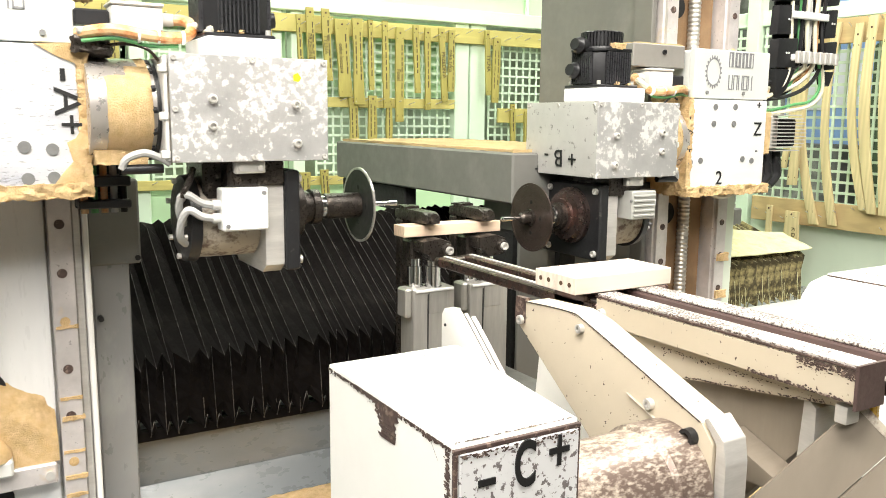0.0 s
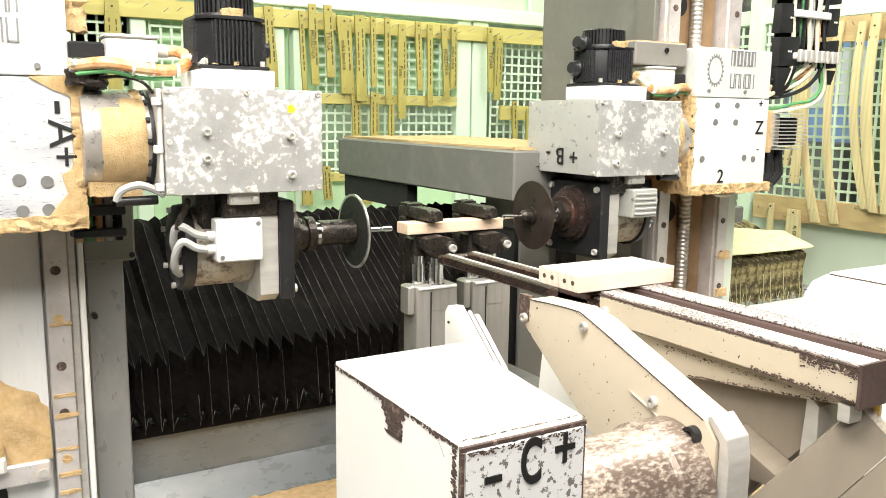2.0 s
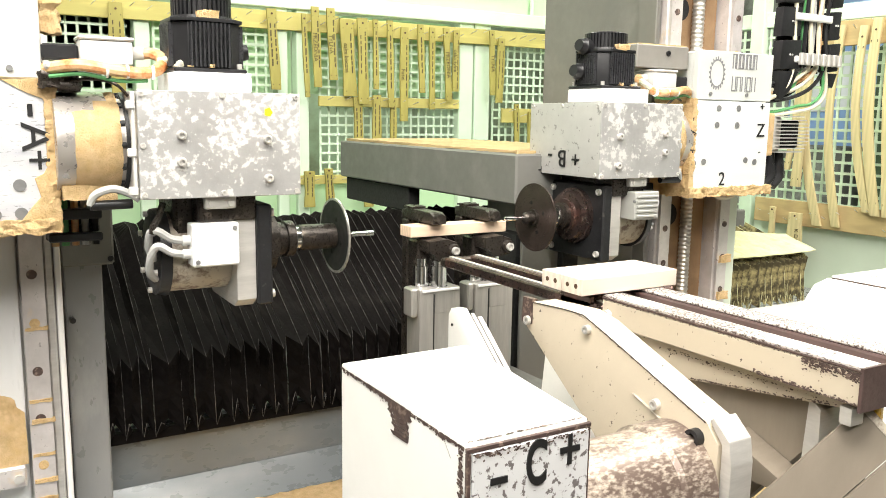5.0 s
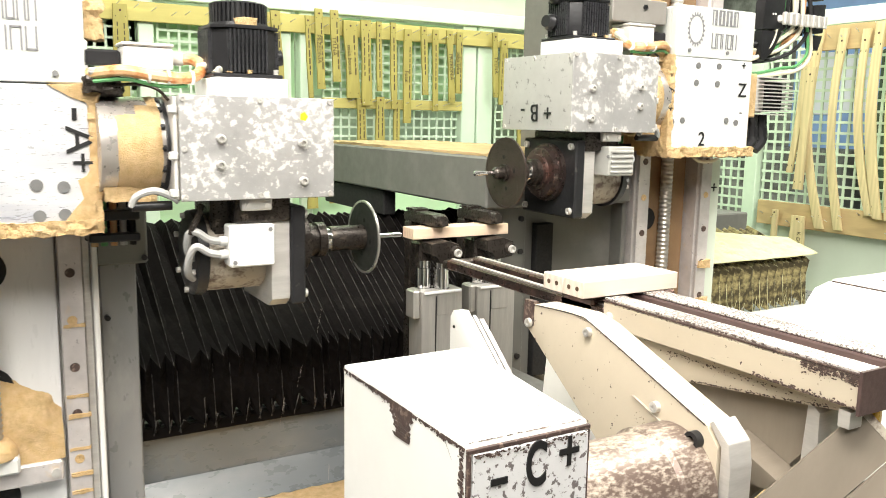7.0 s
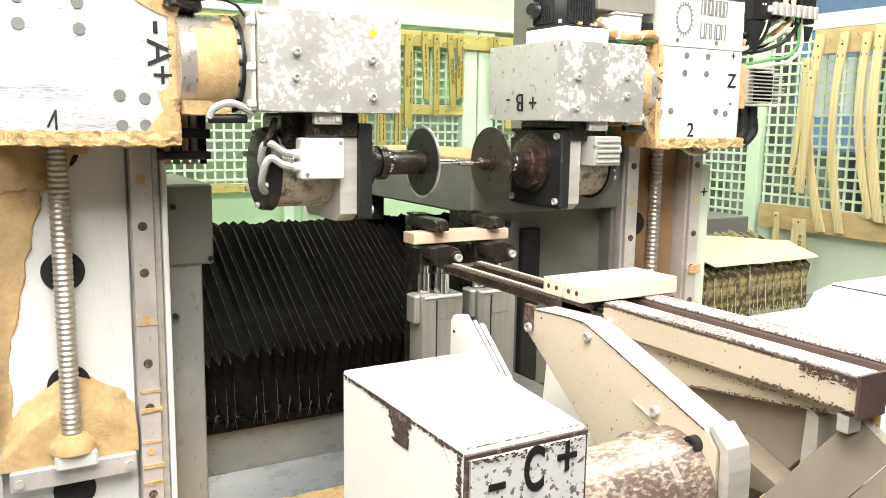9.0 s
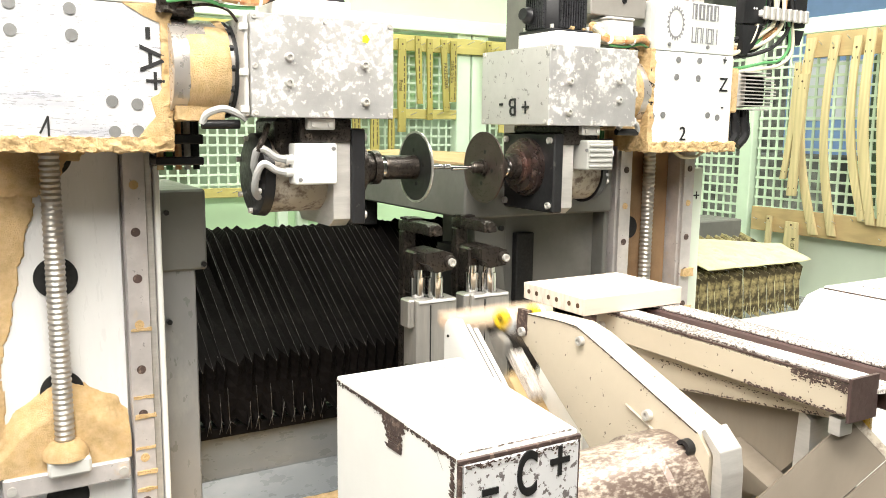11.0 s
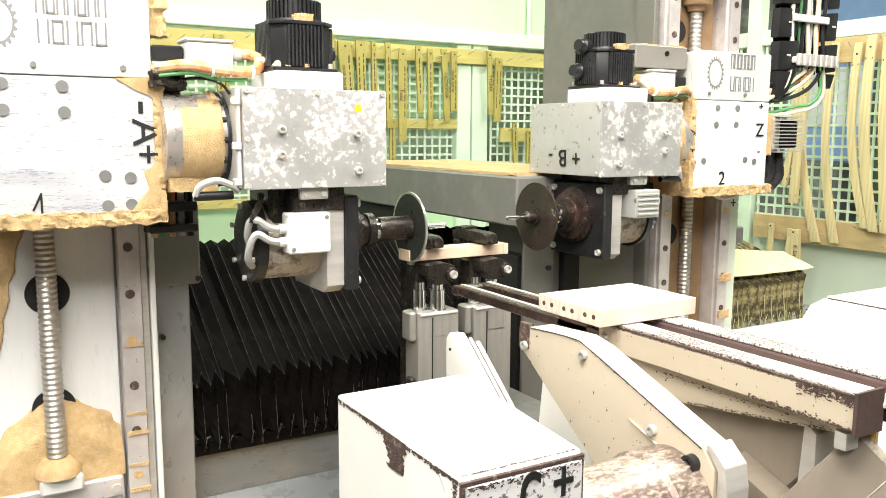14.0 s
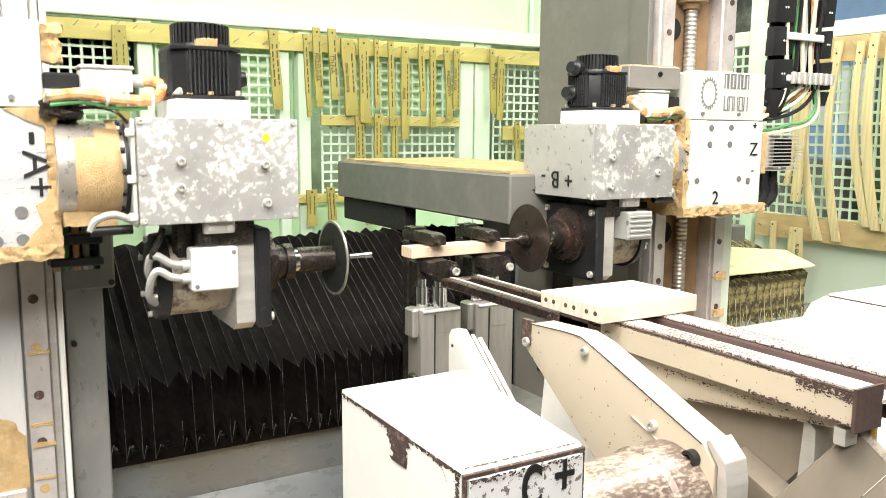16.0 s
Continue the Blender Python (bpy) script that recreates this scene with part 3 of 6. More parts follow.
def hanging_templates():
    g = "green-tinted plywood template with pen writing on the fence"
    batten("y", 3.47, -0.3, 1.48, 1.862, 1.937, BATTEN, "long green-tinted wooden batten with nails on the fence")
    batten("y", 3.47, 1.485, 2.92, 1.858, 1.93, BATTEN, "long green-tinted wooden batten with nails on the fence")
    batten("y", 3.47, 1.385, 2.108, 1.545, 1.59, BATTEN, "short green-tinted wooden batten low on the fence")
    batten("y", 3.47, -0.2, 1.72, 1.20, 1.24, BATTEN, "low green-tinted wooden batten behind the bellows")
    batten("y", 3.47, 2.365, 2.56, 1.482, 1.553, BATTEN, "short green-tinted wooden block on the fence")
    # column along the wall, top, length, width, lean, bend
    rows = [
            (1.165, 1.943, 0.333, 0.046, 0.018, 0.0, ""),
            (1.304, 1.932, 0.351, 0.024, 0.016, 0.0, ""),
            (1.360, 1.966, 0.340, 0.040, 0.013, 0.0, "PRZEDNIA"),
            (1.427, 1.964, 0.305, 0.040, 0.014, 0.0, "TYLNA"),
            (1.507, 1.924, 0.333, 0.066, 0.020, 0.0, "oska boczna"),
            (1.578, 1.933, 0.374, 0.050, 0.009, 0.0, ""),
            (1.649, 1.933, 0.308, 0.026, 0.006, 0.0, ""),
            (1.715, 1.932, 0.387, 0.032, 0.009, 0.0, ""),
            (1.797, 1.909, 0.426, 0.045, 0.000, 0.0, "Fotel"),
            (1.873, 1.925, 0.310, 0.032, 0.014, 0.0, ""),
            (1.943, 1.917, 0.377, 0.030, 0.005, 0.0, ""),
            (2.011, 1.917, 0.337, 0.032, 0.022, 0.0, "PRZEDNIA"),
            (2.076, 1.914, 0.287, 0.036, -0.002, 0.0, "oska tylna"),
            (2.269, 1.922, 0.308, 0.030, 0.014, 0.0, "TYLNA"),
            (2.336, 1.891, 0.311, 0.046, -0.008, 0.0, "")]
    for k, (u, zt, ln, w, lean, bend, words) in enumerate(rows):
        template("y", 3.47, u, zt, ln, w, lean, bend, TEMPLATE, g, words, k + 3, 0.035 + 0.012 * (k % 2))
    for k, (u, zt, ln, w, lean) in enumerate([(1.565, 1.59, 0.26, 0.045, 0.006), (1.66, 1.60, 0.24, 0.045, 0), (1.745, 1.59, 0.25, 0.032, 0), (2.44, 1.575, 0.22, 0.03, 0.01), (2.53, 1.54, 0.2, 0.03, 0),
                                              (1.33, 1.26, 0.16, 0.05, 0), (1.42, 1.27, 0.15, 0.04, 0.01), (1.62, 1.25, 0.16, 0.05, 0), (0.95, 1.92, 0.36, 0.05, 0.02), (0.55, 1.92, 0.40, 0.06, 0)]):
        template("y", 3.47, u, zt, ln, w, lean, 0, TEMPLATE, "small green-tinted plywood template on the lower batten", "", k + 40)
    # side fence: long bent back-leg patterns
    batten("x", 3.17, 1.2, 2.3, 1.817, 1.918, BATTEN_TAN, "brown wooden batten with nails on the side fence")
    batten("x", 3.17, 1.2, 2.52, 1.058, 1.165, BATTEN_TAN, "wide brown wooden batten low on the side fence")
    tan = "long curved tan plywood leg template hung on the side fence"
    for k, (u, zt, ln, w, lean, bend) in enumerate([(2.262, 1.90, 0.83, 0.042, -0.074, 0.060), (2.148, 1.90, 0.825, 0.038, -0.05, 0.048), (2.046, 1.89, 0.74, 0.036, -0.079, 0.045), (1.988, 1.915, 0.775, 0.044, -0.061, 0.038),
                                                    (2.310, 1.80, 0.50, 0.032, 0.037, -0.01), (1.915, 1.90, 0.76, 0.048, -0.045, 0.015), (2.272, 1.75, 0.52, 0.045, 0.02, 0.0)]):
        template("x", 3.17, u, zt, ln, w, lean, bend, TEMPLATE_TAN, tan, "", k + 70, 0.026 + 0.004 * k)
    template("x", 3.17, 2.402, 1.132, 0.21, 0.030, 0, 0, TEMPLATE_TAN, "small tan plywood template on the lower batten", "", 91, 0.04)
    template("x", 3.17, 2.284, 1.116, 0.22, 0.075, 0, 0, TEMPLATE_TAN, "wide tan plywood template on the lower batten", "K DITU", 92, 0.04)
    # wall cables
    solid("wall_cable", bm_tube(B(), [(1.15, 3.46, 2.0), (1.3, 3.46, 2.02), (1.45, 3.46, 1.985), (1.6, 3.46, 1.965)], 0.006), GREY_CABLE, "thin grey cable clipped along the fence rail", "cable")
    solid("wall_conduit", bm_tube(B(), [(2.55, 3.48, 3.2), (2.55, 3.48, 2.4), (2.55, 3.48, 1.99)], 0.010), FENCE, "pale conduit pipe down the wall panel", "pipe")


# ---- machine bed ----
def machine_bed():
    bed = thing("machine_bed", (0.6, 1.6, 0), "grey painted welded machine bed dusted with sawdust", "machine base")
    part("side_panel", box(-1.2, 2.6, 1.565, 2.3, 0.0, 0.918, bevel=0.006), BED_SIDE, bed)
    part("foot_ledge", box(-1.2, 2.0, 0.95, 1.563, 0.0, 0.74, bevel=0.006), BED_SIDE, bed)
    bm = bm_prism(B(), [(1.562, 0.742), (1.562, 0.80), (1.52, 0.742)], "x", -1.2, 2.0)
    part("gusset", bm, BED_SIDE, bed)
    # added black filler, so that the bellows foot reads straight
    part("dark_filler_strip", box(-1.2, 2.0, 1.545, 1.5635, 0.893, 0.914, bevel=0.002), RUBBER, bed, "black filler strip added under the bellows foot")
    bm = bm_crust(B(), 0.30, 1.5, 1.02, 1.5, 0.735, 0.752, 0.016, 0.006, 3)
    part("sawdust_drift", bm, SAWDUST, bed, "drift of tan sawdust and shavings")
    part("rear_beam", box(-1.2, 2.6, 2.12, 2.3, 0.92, 1.17, bevel=0.005), CASE, bed)
    cab = thing("machine_plinth", (0.55, 0.55, 0), "painted steel plinth under the clamping table", "machine base")
    part("plinth_body", box(0.27, 0.36, 0.43, 0.60, 0.0, 0.918, bevel=0.01), CREAM, cab)
    part("plinth_foot", box(0.42, 0.66, 0.52, 0.80, 0.0, 0.975, bevel=0.01), CASE, cab)
    part("plinth_top", box(0.67, 0.98, 0.94, 1.40, 0.74, 0.985, bevel=0.006), CASE, cab)


# ---- bellows: every fold is a rigid piece that slides ----
def bellows(name, label, count, x0, x1, outer, inner, half, material, crease_line, seed, loose):
    base = thing(name, ((x0 + x1) / 2, outer[1][0], 0), label, "bellows")
    r = random.Random(seed)
    gaps = [(1.75 if r.random() < loose * 0.2 else r.uniform(0.65, 1.25)) * (1.0 + loose * (1 - k / count) ** 2) for k in range(count)]
    run, total, folds = 0.0, sum(gaps), []
    for k in range(count):
        u = (run + gaps[k] / 2) / total
        run += gaps[k]
        w = half * (gaps[k] / (total / count)) * 0.96
        bm = B()
        jig = [Vector((r.uniform(-0.002, 0.002), r.uniform(-0.004, 0.004), r.uniform(-0.006, 0.006))) for _ in outer]
        lines = []
        for off, prof in ((-w, inner), (0.0, outer), (w, inner)):
            # sub-divided profile with a little sag, so that the cloth is not dead flat
            pts = []
            for i in range(len(prof) - 1):
                a, b = prof[i], prof[i + 1]
                for s in range(5):
                    u2 = s / 5
                    pts.append(Vector((off + r.uniform(-0.0012, 0.0012), a[0] + (b[0] - a[0]) * u2, a[1] + (b[1] - a[1]) * u2)) + jig[i].lerp(jig[i + 1], u2) * (1 if off == 0 else 0.3))
            pts.append(Vector((off, prof[-1][0], prof[-1][1])) + jig[-1])
            lines.append([bm.verts.new(p) for p in pts])
        for a, b in zip(lines, lines[1:]):
            for i in range(len(a) - 1):
                bm.faces.new((a[i], a[i + 1], b[i + 1], b[i]))
        # turned-up hem flap at the foot of the fold
        yo, zo, yi, zi = inner[-1][0], inner[-1][1], outer[-1][0], outer[-1][1]
        q = r.uniform(0.35, 0.65)
        flap = [Vector((-w * 0.95, yo - 0.003, zo)), Vector((-w * q, yo - 0.004, zo + r.uniform(0.022, 0.050))), Vector((-0.001, yi - 0.006, zi - 0.014)) + jig[-1] * 0.5]
        bm.faces.new([bm.verts.new(p) for p in flap])
        me = bpy.data.meshes.new("fold")
        bmesh.ops.recalc_face_normals(bm, faces=bm.faces[:])
        bm.to_mesh(me)
        bm.free()
        me.materials.append(material)
        ob = new("fold", me)
        ob.parent = base
        mod = ob.modifiers.new("thickness", "SOLIDIFY")
        mod.thickness, mod.offset = 0.0012, 0
        # lighter lines along the creases, and the worn hem of the foot flap
        hm = B()
        crease = [Vector((0, p[0] - 0.0006, p[1])) + j for p, j in zip(outer[:-1], jig)]
        bm_cyl(hm, Vector((w, inner[-2][0] - 0.0008, inner[-2][1])) + jig[-2] * 0.3, Vector((w, inner[-1][0] - 0.0012, inner[-1][1])) + jig[-1], 0.0008, seg=5)
        for a, b in zip(crease, crease[1:]):
            bm_cyl(hm, a, b, 0.00055, seg=5)
        for a, b in zip(flap, flap[1:]):
            bm_cyl(hm, a, b, 0.0007, seg=5)
        me2 = bpy.data.meshes.new("crease_line")
        hm.to_mesh(me2)
        hm.free()
        me2.materials.append(crease_line)
        h = new("crease_line", me2)
        h.parent = ob
        folds.append((ob, u))
    return base, folds


# ---- columns ----
def column_left():
    c = thing("machining_column", (0.02, 1.5, 0.9), "grey and white travelling machine column with guide rails, caked with sawdust", "machine column", "travelling columns")
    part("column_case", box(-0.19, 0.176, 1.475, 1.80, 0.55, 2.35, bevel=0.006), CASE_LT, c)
    bm = box(-0.115, 0.118, 1.462, 1.476, 0.60, 2.35)
    part("web_plate", bm, WEB_LT, c, "pale enamel web plate streaked with sawdust")
    for z in (1.455, 1.255, 1.060, 0.872, 0.68):
        part("access_hole", cyl((0.014, 1.4615, z), (0.014, 1.4585, z), 0.034, seg=36), DARK_GAP, c, "round black opening in the web")
    for x in (0.1390, -0.112):
        rail = part("guide_rail", bm_prism(B(), [(x - 0.017, 1.462), (x - 0.017, 1.448), (x - 0.013, 1.444), (x - 0.017, 1.440), (x - 0.017, 1.434), (x + 0.017, 1.434), (x + 0.017, 1.440),
                                                 (x + 0.013, 1.444), (x + 0.017, 1.448), (x + 0.017, 1.462)], "z", 0.62, 2.3), RAIL, c, "steel linear guide rail with bolt caps")
        for k in range(17):
            z = 0.687 + 0.08 * k
            part("bolt_cap", cyl((x - 0.001, 1.4345, z), (x - 0.001, 1.4328, z), 0.0078, seg=16), BARE if k % 3 else SAWDUST, rail)
    part("rail_ledge", box(0.158, 0.171, 1.449, 1.477, 0.62, 2.3, bevel=0.002), MILLED, c)
    part("wiper_strip", box(0.1725, 0.182, 1.442, 1.478, 0.62, 2.3, bevel=0.002), WHITE, c)
    bm = B()
    screw_profile = [(0.93 + 0.0045 * k, 0.0162 if k % 2 else 0.0142) for k in range(int((2.2 - 0.93) / 0.0045))]
    bm_lathe(bm, (0.0115, 1.432, 0), (0, 0, 1), screw_profile, 20)
    part("ball_screw", bm, SCREW, c, "steel ball screw with fine thread")
    part("screw_nut_base", box(-0.018, 0.048, 1.405, 1.46, 0.930, 0.958, bevel=0.004), PLASTIC, c)
    part("screw_collar", bm_lathe(B(), (0.0115, 1.430, 0.957), (0, 0, 1), [(0, 0.036), (0.012, 0.035), (0.020, 0.029), (0.028, 0.022)], 28), SAWDUST, c)
    part("bracket_plate", box(-0.085, 0.112, 1.425, 1.462, 0.898, 0.934, bevel=0.003), RAIL, c)
    for x in (-0.072, 0.100):
        part("bracket_bolt", cyl((x, 1.4252, 0.914), (x, 1.4205, 0.914), 0.0075, seg=14), MILLED, c)
    def depth(x, z):
        rim = noise.fractal(Vector((x * 14, 3.1, z * 14)), 0.8, 2, 3)
        heap = 0.030 - 0.62 * max(0.0, z - (0.930 + 0.105 * math.exp(-((x - 0.02) / 0.095) ** 2) + 0.012 * rim)) - 0.02 * max(0.0, x - 0.06)
        drift = 0.004 * (1 if x < -0.072 + 0.008 * rim + 0.22 * max(0, z - 1.12) else -1)
        top = 0.008 * (1 if z > 1.40 + 0.05 * rim + 1.2 * max(0.0, x - 0.02) else -1)
        return max(heap if heap < 0.03 else 0.03, drift, top) + 0.0012 * noise.noise(Vector((x * 220, 0, z * 220))) + 0.0025 * rim
    bm = B()
    nx, nz = 84, 200
    depth = functools.lru_cache(maxsize=None)(depth)
    grid = [[(-0.114 + 0.2305 * i / nx, 0.934 + 0.72 * k / nz) for i in range(nx + 1)] for k in range(nz + 1)]
    verts = {}
    for k in range(nz):
        for i in range(nx):
            quad = ((i, k), (i + 1, k), (i + 1, k + 1), (i, k + 1))
            if max(depth(*grid[b][a]) for a, b in quad) < 0.001:
                continue
            for a, b in quad:
                if (a, b) not in verts:
                    x, z = grid[b][a]
                    verts[a, b] = bm.verts.new((x, 1.4625 - max(-0.002, depth(x, z)), z))
            bm.faces.new([verts[q] for q in quad])
    part("sawdust_heap", bm, SAWDUST, c, "heap and drifts of caked tan sawdust")
    for k, (z, x) in enumerate(((1.158, 0.139), (1.037, 0.139), (1.003, 0.141), (0.945, 0.139), (0.90, 0.140), (0.868, 0.139))):
        part("sawdust_ridge", bm_crust(B(), x - 0.016, x + 0.018, 1.4315, 1.4365, z - 0.003, z + 0.003, 0.004, 0.003, 8 + k), SAWDUST, c)
    side = part("side_cover", box(0.190, 0.252, 1.50, 1.80, 0.55, 1.262, bevel=0.003), CASE_LIGHTENED, c, "grey painted side cover")
    part("cover_cap", box(0.186, 0.272, 1.492, 1.80, 1.244, 1.392, bevel=0.004), CASE, c)
    for x, z in ((0.201, 1.352), (0.20, 1.152), (0.265, 1.255)):
        part("cover_screw", cyl((x, 1.4995 if z < 1.24 else 1.4915, z), (x, 1.487, z), 0.005, seg=12), BLACK, c)
    return c


def column_right():
    c = thing("machining_column", (1.48, 1.5, 0.9), "grey travelling machine column with guide rails and brown dust", "machine column", "travelling columns")
    part("column_case", box(1.362, 1.612, 1.405, 1.80, 0.62, 2.6, bevel=0.006), CASE, c, "plain grey painted column case")
    part("web_plate", box(1.407, 1.556, 1.392, 1.406, 0.64, 2.5), WEB_BROWN, c, "web plate brown with dust")
    for z in (1.05, 1.285, 1.52, 1.755):
        part("access_hole", cyl((1.436, 1.3915, z), (1.436, 1.3885, z), 0.026, seg=32), DARK_GAP, c, "round black opening in the web")
    for x in (1.381, 1.578):
        rail = part("guide_rail", bm_prism(B(), [(x - 0.016, 1.404), (x - 0.016, 1.36), (x - 0.012, 1.356), (x - 0.016, 1.352), (x - 0.016, 1.345), (x + 0.016, 1.345), (x + 0.016, 1.352),
                                                 (x + 0.012, 1.356), (x + 0.016, 1.36), (x + 0.016, 1.404)], "z", 0.66, 2.5), RAIL, c, "steel linear guide rail with bolt caps")
        for k in range(21):
            z = 0.70 + 0.08 * k
            part("bolt_cap", cyl((x, 1.3455, z), (x, 1.3435, z), 0.0072, seg=14), BARE if k % 4 else SAWDUST, rail)
    part("rail_ledge", box(1.346, 1.3605, 1.372, 1.43, 0.66, 2.5, bevel=0.002), CASE, c)
    bm = bm_lathe(B(), (1.478, 1.374, 0), (0, 0, 1), [(0.7 + 0.005 * k, 0.0145 if k % 2 else 0.0125) for k in range(320)], 16)
    part("ball_screw", bm, SCREW, c, "steel ball screw with fine thread")
    sb = part("screw_bearing", bm_lathe(B(), (1.478, 1.374, 1.800), (0, 0, 1), [(0, 0.020), (0.012, 0.024), (0.014, 0.034), (0.040, 0.036), (0.042, 0.028), (0.075, 0.028)], 28), WEB_BROWN, c, "brass-brown screw bearing crusted with dust")
    part("bearing_bracket", box(1.42, 1.536, 1.345, 1.405, 1.842, 1.90, bevel=0.006), WEB_BROWN, sb)
    for x in (1.44, 1.516):
        part("bearing_bolt", cyl((x, 1.3448, 1.868), (x, 1.338, 1.868), 0.009, seg=14), BARE, sb)
    part("side_cover", box(1.6135, 1.655, 1.372, 1.44, 0.9, 1.42, bevel=0.003), HALL_PALE, c, "pale cover strip with a plus mark")
    lettering("plus_mark", "+", pose(1.634, 1.3712, 1.352, 90), 0.04, INK, c)
    for k, z in enumerate((1.08, 1.015, 1.17)):
        part("sawdust_ridge", bm_crust(B(), 1.566, 1.60, 1.338, 1.347, z - 0.004, z + 0.014, 0.004, 0.004, 30 + k), SAWDUST, c)
    # cross beam that the column rides with
    b = thing("cross_beam", (1.2, 1.7, 1.2), "long grey painted cross beam dusted on top, beside the column", "machine beam")
    part("beam_case", box(0.97, 1.358, 1.36, 2.25, 1.328, 1.432, bevel=0.004), CASE, b)
    part("beam_dust", bm_crust(B(), 0.985, 1.35, 1.38, 2.24, 1.4325, 1.4385, 0.02, 0.004, 12), BEAM_DUST, b, "film of yellow sawdust")
    part("beam_leg", box(1.06, 1.358, 1.41, 1.60, 0.93, 1.3265, bevel=0.004), CASE, b)
    part("leg_flange", box(1.02, 1.10, 1.40, 1.409, 0.93, 1.3265, bevel=0.002), CASE, b)
    # near-black box put in for the dark gap under the beam
    part("under_beam_dark", box(0.985, 1.02, 1.852, 2.24, 1.262, 1.3265, bevel=0.003), DARK_GAP, b)
    part("web_panel", bm_prism(B(), [(1.412, 1.3265), (1.848, 1.3265), (1.848, 1.20), (1.522, 1.095), (1.522, 0.93), (1.412, 0.93)], "x", 1.25, 1.28), CASE, b, "grey painted web under the beam")
    for text, x in (("+", 1.034), ("V", 1.056)):
        lettering("axis_letter", text, pose(x, 1.3594, 1.398, 90), 0.034, INK, b)
    for z in (1.30, 1.23, 1.0):
        part("leg_bolt", cyl((1.085, 1.3995, z), (1.085, 1.394, z), 0.006, seg=12), BLACK, b)
    # raised near-black strip, painted stand-in for the dark slot in the leg
    part("slot_dark_strip", box(1.122, 1.167, 1.390, 1.4088, 0.95, 1.288, bevel=0.002), DARK_GAP, b, "black strip standing for the dark slot in the leg")
    part("dark_slot", box(1.025, 1.058, 1.43, 1.56, 0.94, 1.255), DARK_GAP, b)
    return c, b


# ---- spindle heads, built once in the left head's places and mirrored for the right one ----
MIRROR = Matrix(((-0.962, 0, 0, 1.141 + 0.962 * 0.3765), (0, 0.962, 0, 1.180 - 0.962 * 1.177), (0, 0, 0.962, 1.462 - 0.962 * 1.5105), (0, 0, 0, 1)))


def eight_sides(x0, x1, y0, y1, c):
    """Outline of a block with its four corners cut off by c."""
    return [(x0 + c, y0), (x1 - c, y0), (x1, y0 + c), (x1, y1 - c), (x1 - c, y1), (x0 + c, y1), (x0, y1 - c), (x0, y0 + c)]


def spindle_head(right):
    m = MIRROR if right else Matrix.Identity(4)
    at = m @ Vector((0.37, 1.28, 1.5))
    h = thing("spindle_head", at, "mottled aluminium twin-axis spindle head with saw blade and drill", "spindle head", "spindle heads")

    def hp(name, bm, material, parent=None, label=""):
        bm.transform(m)
        return part(name, bm, material, parent or h, label)
    # carriage; the left one sits a little further back
    back = Matrix.Translation((0, 0.0 if right else 0.035, 0))

    def cp(name, bm, material, parent=None, label=""):
        bm.transform(back)
        return hp(name, bm, material, parent, label)
    cover = PLAIN_ALU if right else ALU_REFLECTIONS
    car = cp("carriage", box(-0.097, 0.170, 1.252, 1.428, 1.392, 1.592, bevel=0.008, seg=2), SAWDUST, None, "carriage block caked with sawdust")
    cp("cover_plate", box(-0.094 if not right else -0.084, 0.158, 1.243, 1.2515, 1.400, 1.5965, bevel=0.0015), cover, car, "bright aluminium cover plate")
    cp("logo_plate", box(-0.097 if not right else -0.087, 0.158, 1.246, 1.262, 1.599, 1.706 if right else 1.719, bevel=0.0015), LOGO_PLATE, car, "pale grey name plate with a gear emblem")
    cp("upper_block", box(-0.097, 0.155, 1.262, 1.43, 1.596, 1.704, bevel=0.004), LOGO_PLATE, car)
    k0 = 11 if right else 2
    cp("sawdust_crust", bm_crust(B(), -0.10, 0.172, 1.238, 1.31, 1.383, 1.404, 0.003, 0.006, k0), SAWDUST, car, "thick rim of caked sawdust")
    cp("sawdust_crust", bm_crust(B(), 0.158, 0.173, 1.2415, 1.33, 1.385, 1.60, 0.003, 0.005, k0 + 1), SAWDUST, car, "thick rim of caked sawdust")
    if not right:
        cp("sawdust_crust", bm_prism(B(), [(0.118, 1.400), (0.165, 1.400), (0.165, 1.49), (0.152, 1.468), (0.140, 1.462), (0.147, 1.435), (0.132, 1.418)], "y", 1.2405, 1.246, bevel=0.0015), SAWDUST, car)
    if not right:
        cp("sawdust_crust", bm_prism(B(), [(0.105, 1.597), (0.165, 1.60), (0.165, 1.55), (0.156, 1.572), (0.135, 1.580)], "y", 1.2405, 1.25, bevel=0.0015), SAWDUST, car)
    if not right:
        dots = [(0.086, 1.456), (0.121, 1.4525), (0.088, 1.412), (0.121, 1.413), (-0.041, 1.549), (0.036, 1.547), (-0.041, 1.585), (0.035, 1.583)]
    else:
        dots = [(0.3765 - (x - 1.141) / 0.962, 1.5105 + (z - 1.462) / 0.962) for x, z in ((1.4166, 1.5295), (1.4789, 1.5304), (1.4136, 1.494), (1.477, 1.494), (1.3489, 1.4123), (1.3795, 1.4154), (1.512, 1.4168), (1.5425, 1.4125))]
    for x, z in dots:
        cp("plug", cyl((x, 1.2428, z), (x, 1.2412, z), 0.0085 if not right else 0.0068, seg=20), DOT, car)
    for x, z in ((0.118, 1.612), (0.0, 1.612)):
        cp("plate_screw", cyl((x, 1.2455, z), (x, 1.2425, z), 0.0042, seg=12), DOT, car)
    # gear emblem and bars for the maker's lettering
    gear = B()
    gx, gz = (0.100, 1.657) if right else (-0.042, 1.668)
    n = 20
    ring = []
    for k in range(n * 4):
        a = 2 * math.pi * k / (n * 4)
